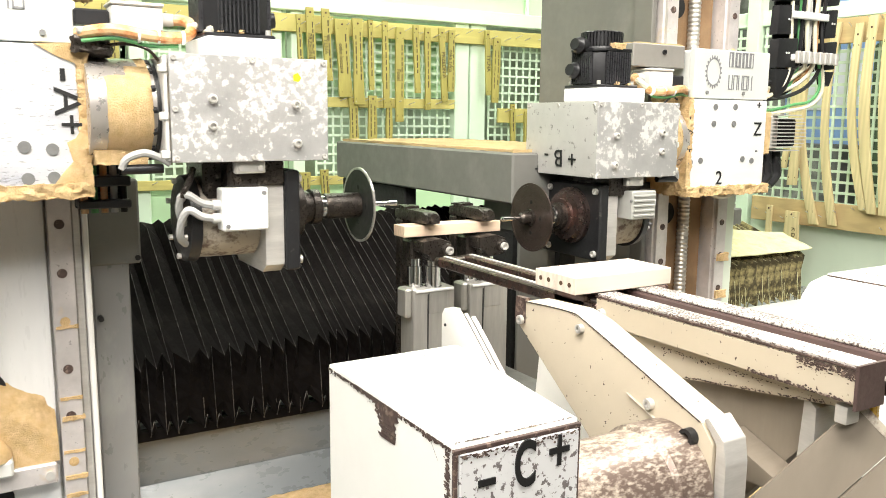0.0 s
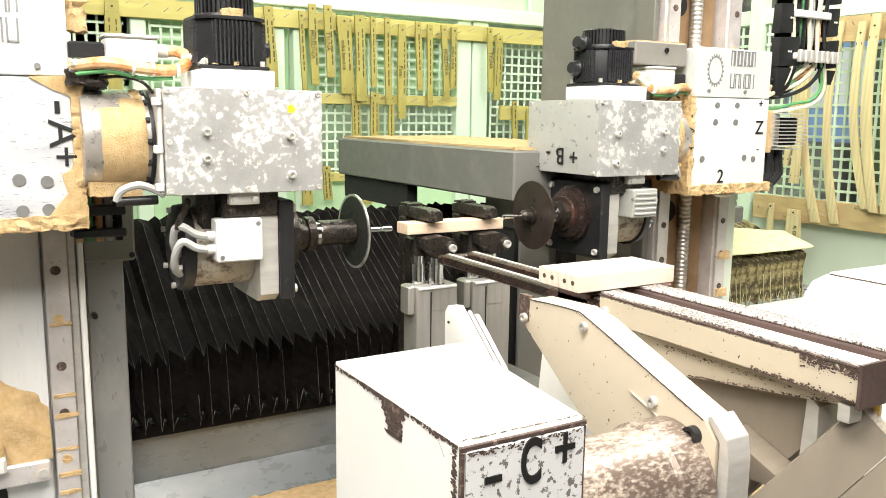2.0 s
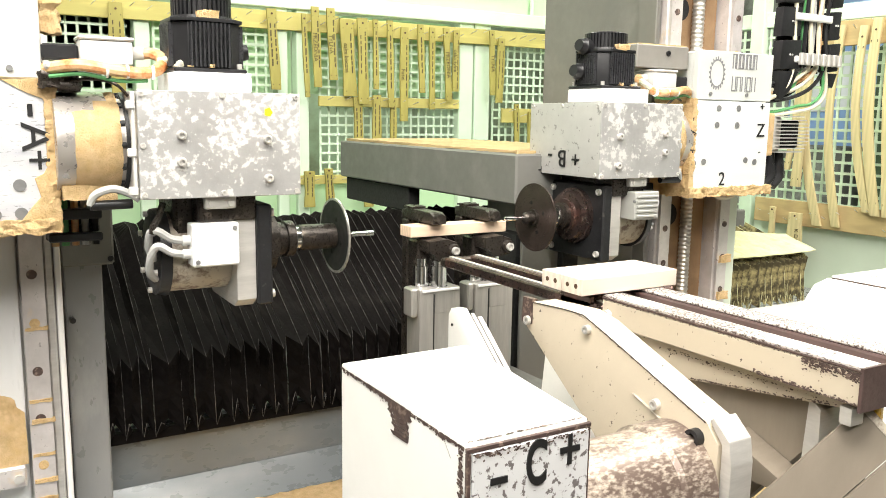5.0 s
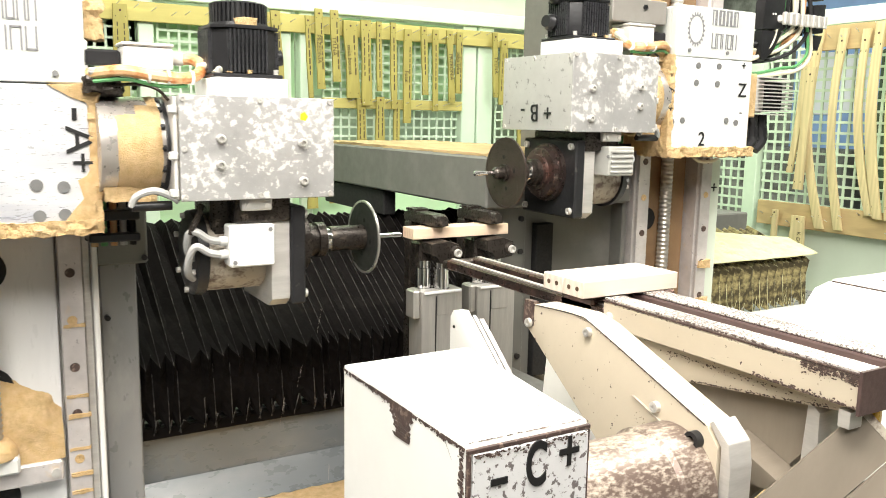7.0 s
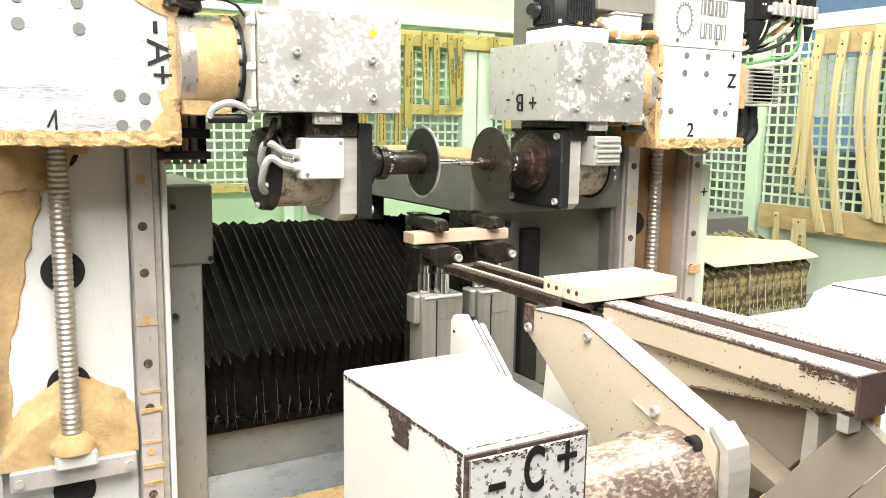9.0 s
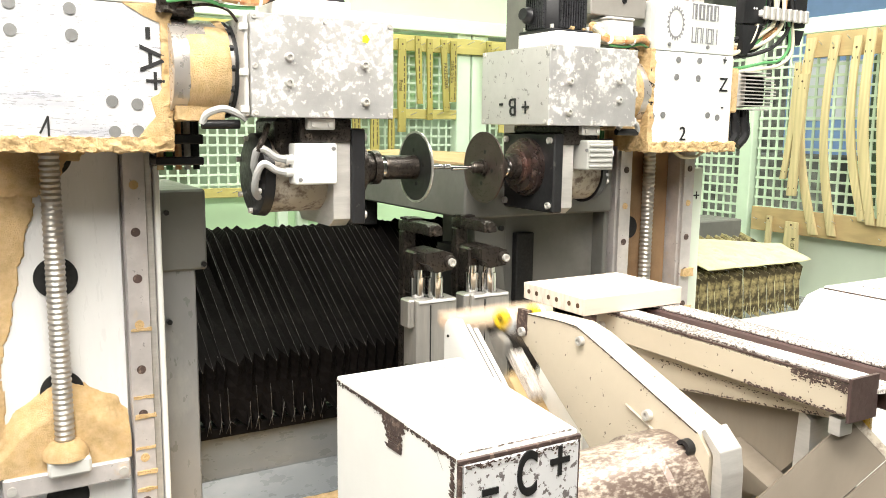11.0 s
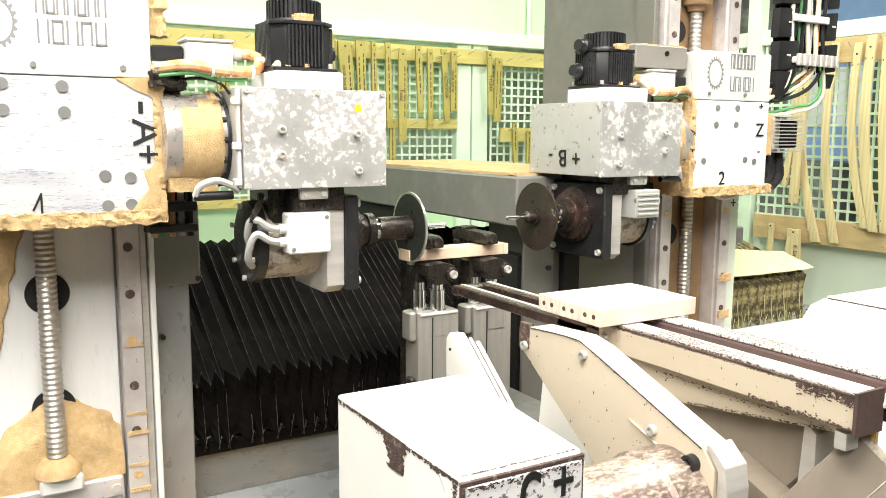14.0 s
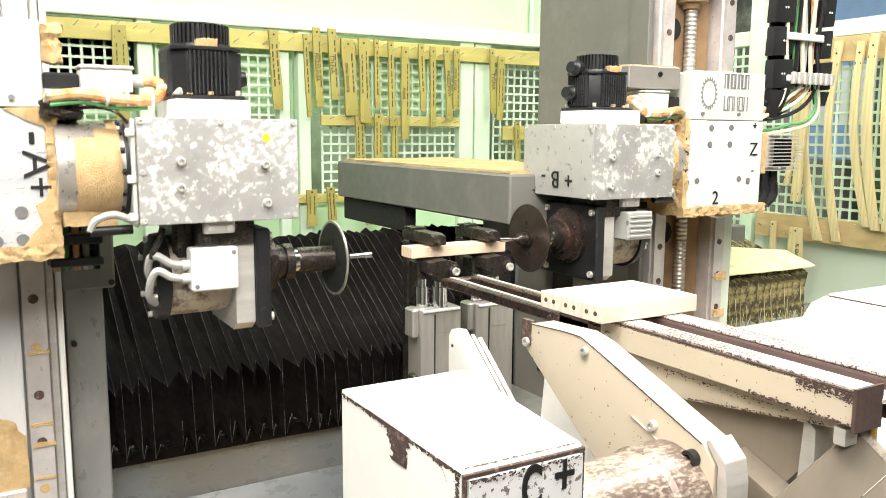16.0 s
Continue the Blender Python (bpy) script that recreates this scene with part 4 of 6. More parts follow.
        ro = 0.037 if k % 4 in (0, 1) else 0.031
        ring.append((gx + ro * math.cos(a) * 0.72, gz + ro * math.sin(a), gx + 0.0275 * math.cos(a) * 0.72, gz + 0.0275 * math.sin(a)))
    for y in (1.2452,):
        o = [gear.verts.new((p[0], y, p[1])) for p in ring]
        i = [gear.verts.new((p[2], y, p[3])) for p in ring]
        for k in range(len(ring)):
            j = (k + 1) % len(ring)
            gear.faces.new((o[k], o[j], i[j], i[k]))
    cp("gear_emblem", gear, GREY_INK, car, "grey printed gear ring")
    bm = B()
    for row, zz in enumerate((1.686, 1.636) if right else (1.6985, 1.658)):
        cnt = 7 if row == 0 else 5
        x0, x1 = (-0.030, 0.052) if right else (0.006, 0.100)
        for k in range(cnt):
            u = x0 + (x1 - x0) * (k + 0.5) / cnt
            wv = (x1 - x0) / cnt * 0.34
            for s in (-1, 1):
                quad_bar(bm, u + s * wv - 0.0013, u + s * wv + 0.0013, 1.2448, 1.2456, zz - 0.0165, zz + 0.0165)
            if (k + row) % 2 == 0:
                quad_bar(bm, u - wv, u + wv, 1.2448, 1.2456, zz + 0.0135, zz + 0.0165)
            if k % 3 == 1:
                quad_bar(bm, u - wv, u + wv, 1.2448, 1.2456, zz - 0.0165, zz - 0.0135)
    tagged(cp("printed_nameplate", bm, GREY_INK, car, "rows of grey printed bars"), kind="stuff")
    # axis drum
    drum = bm_lathe(B(), (0.168, 1.312, 1.5085), (1, 0, 0), [(0, 0.073), (0.034, 0.0745), (0.036, 0.0735), (0.050, 0.075), (0.082, 0.074), (0.084, 0.070), (0.095, 0.070)], 48)
    dr = hp("axis_drum", drum, DRUM, None, "turned steel axis drum half covered in sawdust")
    hp("drum_dust", bm_crust(B(), 0.174, 0.246, 1.262, 1.37, 1.4295, 1.452, 0.006, 0.004, 21 + k0), SAWDUST, dr)
    dust = bm_lathe(B(), (0.2065, 1.312, 1.5085), (1, 0, 0), [(-0.016, 0.0742), (-0.010, 0.0758), (0.003, 0.0766), (0.02, 0.0772), (0.043, 0.0765), (0.0455, 0.0752)], 48)
    for v in dust.verts:
        v.co += Vector((noise.noise(v.co * 60) * 0.003, 0, 0))
        if v.co.z > 1.575 + 0.03 * noise.noise(v.co * 25):
            v.co.y += (1.312 - v.co.y) * 0.06
            v.co.z += (1.5085 - v.co.z) * 0.06
    hp("drum_dust", dust, SAWDUST, dr, "coat of caked sawdust")
    for k in range(14):
        a = 2 * math.pi * k / 14
        y, z = 1.312 + 0.071 * math.cos(a), 1.5085 + 0.071 * math.sin(a)
        hp("drum_bolt", cyl((0.248, y, z), (0.2575, y, z), 0.0048, seg=10), BLACK, dr)
    hp("drum_flange", cyl((0.2585, 1.312, 1.5085), (0.2635, 1.312, 1.5085), 0.0745, seg=48), BLACK, dr)
    # head box
    u0, u1, v1 = (0.2735, 0.4885, 1.408) if right else (0.2640, 0.4925, 1.392)
    hb = hp("head_box", box(u0, u1, 1.180, v1, 1.437, 1.5845, bevel=0.0025, seg=2), ALU_END, None, "aluminium head housing")
    hp("front_plate", box(u0 - 0.002, u1 + 0.0015, 1.1765, 1.1795, 1.436, 1.5855, bevel=0.0008), ALU, hb, "mottled etched aluminium front plate")
    for x, z in ((0.3196, 1.5246), (0.3185, 1.4874), (0.4425, 1.519), (0.4437, 1.4618)):
        hp("cap_screw", bm_lathe(B(), (x, 1.1764, z), (0, -1, 0), [(0, 0.0065), (0.006, 0.0065), (0.0075, 0.0052), (0.0076, 0.0032), (0.004, 0.003)], 20), MILLED, hb)
    for x, z in ((u0 + 0.004, 1.580), (0.378, 1.580), (u1 - 0.005, 1.580), (u0 + 0.004, 1.442), (0.378, 1.442), (u1 - 0.005, 1.442), (u0 + 0.004, 1.51)):
        hp("plate_screw", bm_lathe(B(), (x, 1.1763, z), (0, -1, 0), [(0, 0.0042), (0.002, 0.004), (0.0021, 0.0018), (0.001, 0.0016)], 14), MILLED, hb)
    if right:
        for y, z in ((1.19, 1.578), (1.30, 1.578), (1.398, 1.578), (1.19, 1.443), (1.398, 1.443)):
            hp("plate_screw", bm_lathe(B(), (u1 + 0.0001, y, z), (1, 0, 0), [(0, 0.0042), (0.002, 0.004), (0.0021, 0.0018), (0.001, 0.0016)], 14), MILLED, hb)
    else:
        hp("paint_mark", bm_prism(B(), [(0.440, 1.5535), (0.448, 1.552), (0.452, 1.558), (0.447, 1.565), (0.440, 1.562)], "y", 1.1756, 1.1764), YELLOW, hb, "dab of yellow paint")
    hp("hinge_strip", box(u0 - 0.0075, u0 - 0.0025, 1.186, 1.196, 1.438, 1.583, bevel=0.001), PLASTIC, hb)
    for z in (1.565, 1.50, 1.447):
        hp("hinge_lug", box(u0 - 0.014, u0 - 0.0022, 1.183, 1.198, z - 0.006, z + 0.006, bevel=0.002), PLASTIC, hb)
    # servo motor on top; on the right head it sits further out
    shift = Matrix.Translation((0.042 if right else 0.0, 0, 0))

    def mp(name, bm, material, parent=None, label=""):
        bm.transform(shift)
        return hp(name, bm, material, parent, label)
    mp("motor_plinth", box(0.318, 0.425, 1.186, 1.312, 1.5855, 1.6125, bevel=0.002), WHITE_PLASTIC, hb, "white motor plinth")
    mo = mp("servo_motor", bm_prism(B(), eight_sides(0.325, 0.420, 1.212, 1.306, 0.017), "z", 1.6195, 1.684, bevel=0.0012), BLACK, None, "black eight-sided servo motor with cooling fins")
    mp("motor_foot", box(0.320, 0.425, 1.206, 1.311, 1.613, 1.6192, bevel=0.002), BLACK, mo)
    mp("end_plate", bm_prism(B(), eight_sides(0.321, 0.424, 1.207, 1.310, 0.018), "z", 1.6843, 1.6895, bevel=0.001), BLACK, mo)
    bm = B()
    for k in range(10):
        x = 0.3455 + 0.0060 * k
        bm_box(bm, x - 0.0011, x + 0.0011, 1.2055, 1.2125, 1.6215, 1.683)
        y = 1.232 + 0.0060 * k
        for sx in ((0.3185, 0.3255), (0.4195, 0.4265)):
            bm_box(bm, sx[0], sx[1], y - 0.0011, y + 0.0011, 1.6215, 1.683)
    tagged(mp("cooling_fin_block", bm, FIN, mo), kind="stuff")
    cap = B()
    ring = []
    for k in range(38):
        for du, rr in ((0.0, 0.0375), (0.42, 0.0375), (0.45, 0.0430), (0.97, 0.0430)):
            an = 2 * math.pi * (k + du) / 38
            ring.append((0.3735 + rr * math.cos(an), 1.259 + rr * math.sin(an)))
    bm_prism(cap, ring, "z", 1.6945, 1.7225)
    bm_lathe(cap, (0.3735, 1.259, 1.6897), (0, 0, 1), [(0, 0.0455), (0.0046, 0.0445)], 38)
    bm_lathe(cap, (0.3735, 1.259, 1.7226), (0, 0, 1), [(0, 0.0415), (0.0022, 0.039)], 38)
    mp("fan_cap", cap, BLACK, mo, "round ribbed black fan cap")
    for x in (0.329, 0.416):
        for y in (1.216, 1.302):
            mp("motor_bolt", cyl((x, y - 0.001, 1.6196), (x, y - 0.001, 1.627), 0.004, seg=10), MILLED, mo)
    mp("dust_clump", bm_crust(B(), 0.355, 0.385, 1.207, 1.222, 1.6895, 1.699, 0.004, 0.004, 31 + k0), SAWDUST, mo)
    for k in range(2):
        x = 0.343 + 0.031 * k
        mp("dust_clump", bm_crust(B(), x - 0.004, x + 0.004, 1.2055, 1.2125, 1.6195, 1.6225 + 0.002 * k, 0.003, 0.003, 61 + k + k0), SAWDUST, mo)
    for k in range(2 if right else 1):
        mp("motor_plug", bm_lathe(B(), (0.412, 1.276 - 0.014 * k, 1.645 + 0.049 * k), (1, -0.15, 0.12), [(0, 0.014), (0.012, 0.0165), (0.022, 0.0165), (0.026, 0.013), (0.034, 0.0115)], 18), BLACK, mo)
    # terminal box, conduits on top of the drum
    tb = hp("terminal_box", box(0.206, 0.276, 1.262, 1.315, 1.622, 1.654, bevel=0.004, seg=2), PLASTIC, None, "small grey cable terminal box")
    hp("terminal_lid", box(0.204, 0.278, 1.260, 1.317, 1.6545, 1.660, bevel=0.002), PLASTIC, tb)
    hp("box_bracket", box(0.158, 0.262, 1.255, 1.33, 1.611, 1.6215, bevel=0.003), MILLED, tb)
    hp("box_arm", box(0.158, 0.205, 1.275, 1.305, 1.626, 1.648, bevel=0.003), BLACK, tb)
    hp("cable_gland", cyl((0.277, 1.285, 1.640), (0.294, 1.285, 1.640), 0.0095, seg=12), PLASTIC, tb)
    hp("conduit_orange", bm_tube(B(), [(0.293, 1.285, 1.640), (0.306, 1.276, 1.640), (0.316, 1.262, 1.632), (0.308, 1.245, 1.618), (0.285, 1.235, 1.610), (0.245, 1.232, 1.612), (0.200, 1.24, 1.618), (0.160, 1.27, 1.612)], 0.0085, 10), ORANGE, None, "dusty orange motor cable")
    hp("conduit_cream", bm_tube(B(), [(0.31, 1.255, 1.628), (0.33, 1.24, 1.632), (0.335, 1.225, 1.626), (0.325, 1.218, 1.617)], 0.006, 8), CREAM_CABLE)
    hp("conduit_green", bm_tube(B(), [(0.290, 1.24, 1.600), (0.25, 1.236, 1.598), (0.205, 1.24, 1.606), (0.165, 1.26, 1.602)], 0.0028, 8), GREEN)
    hp("conduit_dark", bm_tube(B(), [(0.262, 1.24, 1.578), (0.245, 1.236, 1.594), (0.215, 1.25, 1.60), (0.175, 1.27, 1.592)], 0.0024, 8), CAST)
    for x in (0.235, 0.262, 0.296):
        hp("cable_tie", cyl((x - 0.0018, 1.2335, 1.611), (x + 0.0018, 1.2335, 1.611), 0.0098, seg=12), WHITE_PLASTIC)
    hp("dust_clump", bm_crust(B(), 0.150, 0.20, 1.262, 1.33, 1.586, 1.610, 0.006, 0.010, 41 + k0), CAST if not right else SAWDUST)
    hp("hose_elbow", bm_tube(B(), [(0.205, 1.238, 1.425), (0.212, 1.234, 1.440), (0.235, 1.230, 1.448), (0.258, 1.228, 1.440), (0.27, 1.226, 1.432)], 0.0055, 8), GREY_CABLE)
    hp("hose_plug", cyl((0.205, 1.24, 1.424), (0.262, 1.24, 1.425), 0.007, seg=12), BLACK)
    # cable chain stub under the drum
    ch = hp("cable_chain", box(0.162, 0.226, 1.372, 1.40, 1.372, 1.380, bevel=0.002), BLACK, None, "black cable chain end with coloured cables")
    hp("chain_bar", box(0.160, 0.236, 1.352, 1.402, 1.392, 1.408, bevel=0.002), BLACK, ch)
    hp("chain_bar", box(0.160, 0.236, 1.352, 1.402, 1.358, 1.371, bevel=0.002), BLACK, ch)
    hp("chain_back", box(0.160, 0.238, 1.400, 1.41, 1.355, 1.437, bevel=0.002), BLACK, ch)
    for k, cm in enumerate((ORANGE, GREEN, ORANGE, GREY_CABLE, BLACK)):
        x = 0.170 + 0.0145 * k
        hp("chain_cable", cyl((x, 1.372, 1.350), (x, 1.372, 1.440), 0.0055, seg=8), cm, ch)
    # hanging spindle unit
    hp("hanger_plate", box(0.352, 0.398, 1.186, 1.20, 1.418, 1.4365, bevel=0.002), MILLED, None, "steel hanger bracket")
    for x in (0.361, 0.389):
        hp("hanger_bolt", cyl((x, 1.1858, 1.426), (x, 1.1825, 1.426), 0.0042, seg=12), MILLED)
    hp("hanger_block", box(0.345, 0.432, 1.20, 1.37, 1.398, 1.4358, bevel=0.003), CAST)
    bm = bm_prism(B(), [(1.206, 1.425), (1.206, 1.275), (1.225, 1.262), (1.35, 1.262), (1.368, 1.28), (1.368, 1.425)], "x", 0.402, 0.432, bevel=0.002)
    hp("gear_plate", bm, MILLED, None, "milled steel gear plate with chamfered foot")
    fl = hp("spindle_flange", box(0.4325, 0.4555, 1.198, 1.372, 1.266, 1.4205, bevel=0.003), FLANGE, None, "square black spindle flange")
    for y in (1.212, 1.358):
        for z in (1.28, 1.407):
            hp("flange_bolt", bm_lathe(B(), (0.4556, y, z), (1, 0, 0), [(0, 0.0068), (0.006, 0.0066), (0.0062, 0.004), (0.003, 0.0036)], 14), MILLED, fl)
    hs = hp("motor_housing", bm_lathe(B(), (0.312, 1.287, 1.345), (1, 0, 0), [(0, 0.062), (0.09, 0.062)], 40), CREAM_WORN, None, "cream painted motor housing with worn paint")
    hp("housing_cap", bm_lathe(B(), (0.292, 1.287, 1.345), (1, 0, 0), [(0, 0.056), (0.004, 0.066), (0.0195, 0.068)], 40), BLACK, hs)
    hp("housing_top", box(0.318, 0.40, 1.235, 1.34, 1.37, 1.4355, bevel=0.006), CAST, hs)
    for a in range(6):
        an = math.pi / 3 * a + 0.4
        hp("cap_bolt", cyl((0.2916, 1.287 + 0.058 * math.cos(an), 1.345 + 0.058 * math.sin(an)), (0.286, 1.287 + 0.058 * math.cos(an), 1.345 + 0.058 * math.sin(an)), 0.0045, seg=10), MILLED, hs)
    jb = hp("junction_box", box(0.333, 0.402, 1.188, 1.222, 1.333, 1.397, bevel=0.006, seg=3) if not right else box(0.325, 0.392, 1.176, 1.222, 1.350, 1.408, bevel=0.005, seg=3), WHITE_PLASTIC if not right else GREY_BOX, None, "white plastic junction box" if not right else "grey ribbed junction box")
    for x, z in ((0.340, 1.341), (0.395, 1.389)):
        hp("lid_screw", cyl((x, 1.188 if not right else 1.1758, z), (x, 1.1865 if not right else 1.1745, z), 0.0034, seg=12), DOT, jb)
    if right:
        bm = B()
        for k in range(5):
            bm_box(bm, 0.330, 0.387, 1.1735, 1.1762, 1.3555 + 0.010 * k, 1.3605 + 0.010 * k, bevel=0.001)
        tagged(hp("box_rib", bm, GREY_BOX, jb), kind="stuff")
        hp("box_plug", bm_lathe(B(), (0.3255, 1.20, 1.382), (-1, 0, 0), [(0, 0.013), (0.010, 0.013), (0.016, 0.009)], 18), WHITE_PLASTIC, jb)
    else:
        for k, zz in enumerate((1.372, 1.352)):
            hp("cable_gland", cyl((0.322, 1.205, zz), (0.3335, 1.205, zz), 0.0075, seg=12), PLASTIC, jb)
            hp("loop_cable", bm_tube(B(), [(0.324, 1.205, zz), (0.306, 1.204, zz + 0.004), (0.288, 1.205, zz + 0.016 - 0.002 * k), (0.279, 1.212, zz + 0.012 - 0.014 * k), (0.279, 1.225, zz - 0.012 - 0.015 * k), (0.290, 1.24, zz - 0.03 - 0.01 * k)], 0.0058, 8), GREY_CABLE, jb, "looped grey cable")
        hp("loop_cable", bm_tube(B(), [(0.281, 1.208, 1.385), (0.283, 1.205, 1.395), (0.291, 1.208, 1.408), (0.30, 1.22, 1.425)], 0.005, 8), CAST, jb)
    # spindle nose, arbor, blade and drill
    ay, az, x0 = 1.285, 1.353, 0.4556
    d = 0.0 if not right else -0.030
    # right nose carries its brown sheen in the colour, left stays black
    nose = hp("spindle_nose", bm_lathe(B(), (x0, ay, az), (1, 0, 0), [(0, 0.058), (0.010, 0.058), (0.0105, 0.052), (0.024, 0.050), (0.026, 0.036), (0.032, 0.035)], 40), SPINDLE if right else CAST, None, "burnished steel spindle nose" if right else "oily black spindle nose")
    for k in range(8):
        an = math.pi / 4 * k + 0.2
        hp("nose_bolt", cyl((x0 + 0.0095, ay + 0.055 * math.cos(an), az + 0.055 * math.sin(an)), (x0 + 0.0125, ay + 0.055 * math.cos(an), az + 0.055 * math.sin(an)), 0.0026, seg=8), CAST, nose)
    hp("collet_chuck", bm_lathe(B(), (x0 + 0.032, ay, az), (1, 0, 0), [(0, 0.028), (0.010, 0.028), (0.0105, 0.025), (0.016, 0.025), (0.0165, 0.0295), (0.030, 0.0295), (0.033, 0.024)] if not right else [(0, 0.027), (0.012, 0.027), (0.014, 0.022), (0.022, 0.022)], 32), CAST, nose, "black collet chuck")
    s = 0.065 if not right else 0.054
    hp("bright_collar", bm_lathe(B(), (x0 + s, ay, az), (1, 0, 0), [(0, 0.019), (0.009, 0.019)], 32), CHROME, nose, "bright steel collar")
    e = 0.139 if not right else 0.106
    hp("arbor", bm_lathe(B(), (x0 + s + 0.009, ay, az), (1, 0, 0), [(0, 0.0215), (e - s - 0.012, 0.0215), (e - s - 0.0115, 0.017), (e - s - 0.009, 0.017)], 32), CAST, nose, "dark steel arbor")
    hp("blade_nut", bm_lathe(B(), (x0 + e + 0.0016, ay, az), (1, 0, 0), [(0, 0.017), (0.006, 0.017), (0.0065, 0.0125), (0.022, 0.0118), (0.028, 0.007)], 24), CAST, nose)
    hp("drill_bit", bm_lathe(B(), (x0 + e + 0.028, ay, az), (1, 0, 0), [(0, 0.0045), (0.030, 0.0042), (0.0305, 0.0050), (0.044, 0.0050), (0.047, 0.001)], 14), CHROME, nose, "bright drill bit")
    centre = m @ Vector((x0 + e, ay, az))
    bm = B()
    n, prof = 72, []
    radius = 0.0665 if right else 0.0635
    for k in range(n * 2):
        r = radius if k % 2 == 0 else radius - 0.0012
        prof.append((r * math.cos(math.pi * k / n), r * math.sin(math.pi * k / n)))
    bm_prism(bm, prof, "x", -0.0011, 0.0011)
    me = bpy.data.meshes.new("saw_blade")
    bm.to_mesh(me)
    bm.free()
    me.materials.append(SPUN if right else BLADE)
    blade = new("saw_blade", me)
    blade.parent = h
    blade.location = centre - ORIGIN[h.name]
    ORIGIN[blade.name] = centre
    tagged(blade, "thin dark circular saw blade")
    part("tooth_rim", bm_lathe(B(), centre - Vector((0.0016, 0, 0)), (1, 0, 0), [(0, radius - 0.0035), (0, radius + 0.0004), (0.0032, radius + 0.0004), (0.0032, radius - 0.0035)], 72, True), SPUN if right else BLADE_RIM, blade, "dark tooth rim" if right else "bright tooth rim")
    for k in range(4):
        a = math.pi / 2 * k
        p = centre + Vector((0, 0.03 * math.cos(a), 0.03 * math.sin(a)))
        part("pin_hole", cyl(p - Vector((0.0014, 0, 0)), p + Vector((0.0014, 0, 0)), 0.004, seg=10), DARK_GAP, blade)
    # lettering
    if not right:
        for text, z, size in (("-", 1.556, 0.07), ("A", 1.5195, 0.060), ("+", 1.487, 0.056)):
            lettering("axis_letter", text, pose(0.145, 1.2770, z, 90) @ pose(0, 0, 0, 0, 0, -90), size, INK, h)
        part("unit_number", bm_prism(B(), [(-0.0015, 1.398), (0.0015, 1.398), (0.0012, 1.4335), (-0.0012, 1.4335), (-0.0125, 1.4095), (-0.0105, 1.4075), (-0.0016, 1.425)], "y", 1.2768, 1.2778), INK, h, "pen-drawn numeral one")
        hp("hose_end", bm_crust(B(), 0.16, 0.185, 1.30, 1.34, 1.665, 1.715, 0.006, 0.012, 77), SAWDUST, None, "hose ends caked in sawdust")
    else:
        for text, y, size in (("+", 1.250, 0.046), ("B", 1.291, 0.048), ("-", 1.330, 0.046)):
            lettering("axis_letter", text, pose(1.0312, y, 1.4262, 90, 0, -90) @ pose(0, 0, 0, 0, 0, 180), size, INK, h)
        for text, z in (("+", 1.5345), ("Z", 1.4816), ("-", 1.436)):
            lettering("axis_letter", text, pose(1.556, 1.2425, z, 90), 0.026 if text != "Z" else 0.042, INK, h)
        for text, z in (("-", 1.505), ("A", 1.475), ("+", 1.44)):
            lettering("axis_letter", text, pose(1.343, 1.2425, z, 90) @ pose(0, 0, 0, 0, 0, -90), 0.024, INK, h)
        lettering("unit_number", "2", pose(1.4393, 1.2425, 1.3755, 90), 0.042, INK, h)
        rb = part("rear_block", box(1.200, 1.347, 1.272, 1.40, 1.6085, 1.6555, bevel=0.002), TAUPE, h, "taupe milled block with a socket screw")
        part("block_screw", bm_lathe(B(), (1.286, 1.2718, 1.640), (0, -1, 0), [(0, 0.0055), (0.003, 0.0052), (0.0031, 0.003), (0.001, 0.0028)], 16), BLACK, rb)
        part("block_dust", bm_crust(B(), 1.205, 1.343, 1.276, 1.395, 1.6555, 1.6580, 0.006, 0.002, 90), BEAM_DUST, rb, "film of sawdust")
        # feed motor on the outer side, its plugs and the hanging cable chain
        fm = part("feed_motor", box(1.592, 1.628, 1.262, 1.345, 1.425, 1.522, bevel=0.003), SAWDUST, h, "feed motor with cooling fins and dust")
        part("motor_body", box(1.6285, 1.662, 1.268, 1.34, 1.436, 1.514, bevel=0.004), MILLED, fm)
        bm = B()
        for k in range(11):
            z = 1.433 + 0.0082 * k
            bm_box(bm, 1.640, 1.752 - 0.0016 * (k - 5) ** 2 * 0.6, 1.258, 1.345, z - 0.0012, z + 0.0012)
        tagged(part("cooling_fin_block", bm, MILLED, fm), kind="stuff")
        part("end_bell", box(1.6625, 1.735, 1.274, 1.335, 1.440, 1.508, bevel=0.006), BLACK, fm)
        for k in range(3):
            x = 1.618 + 0.032 * k
            part("elbow_plug", bm_tube(B(), [(x, 1.29, 1.432), (x, 1.288, 1.405), (x + 0.002, 1.286, 1.375), (x - 0.016, 1.292, 1.352)], 0.0135, 10), BLACK, fm)
        part("loop_cable", bm_tube(B(), [(1.50, 1.33, 1.345), (1.53, 1.33, 1.325), (1.58, 1.33, 1.325), (1.61, 1.33, 1.345)], 0.004, 8), CREAM_CABLE, fm)
        cc = part("cable_chain", box(1.66, 1.82, 1.30, 1.304, 1.62, 2.15), DARK_GAP, h, "black hanging cable chain full of coloured cables")
        for sx, w in ((1.676, 0.036), (1.836, 0.022)):
            for k in range(7):
                z = 1.622 + 0.075 * k
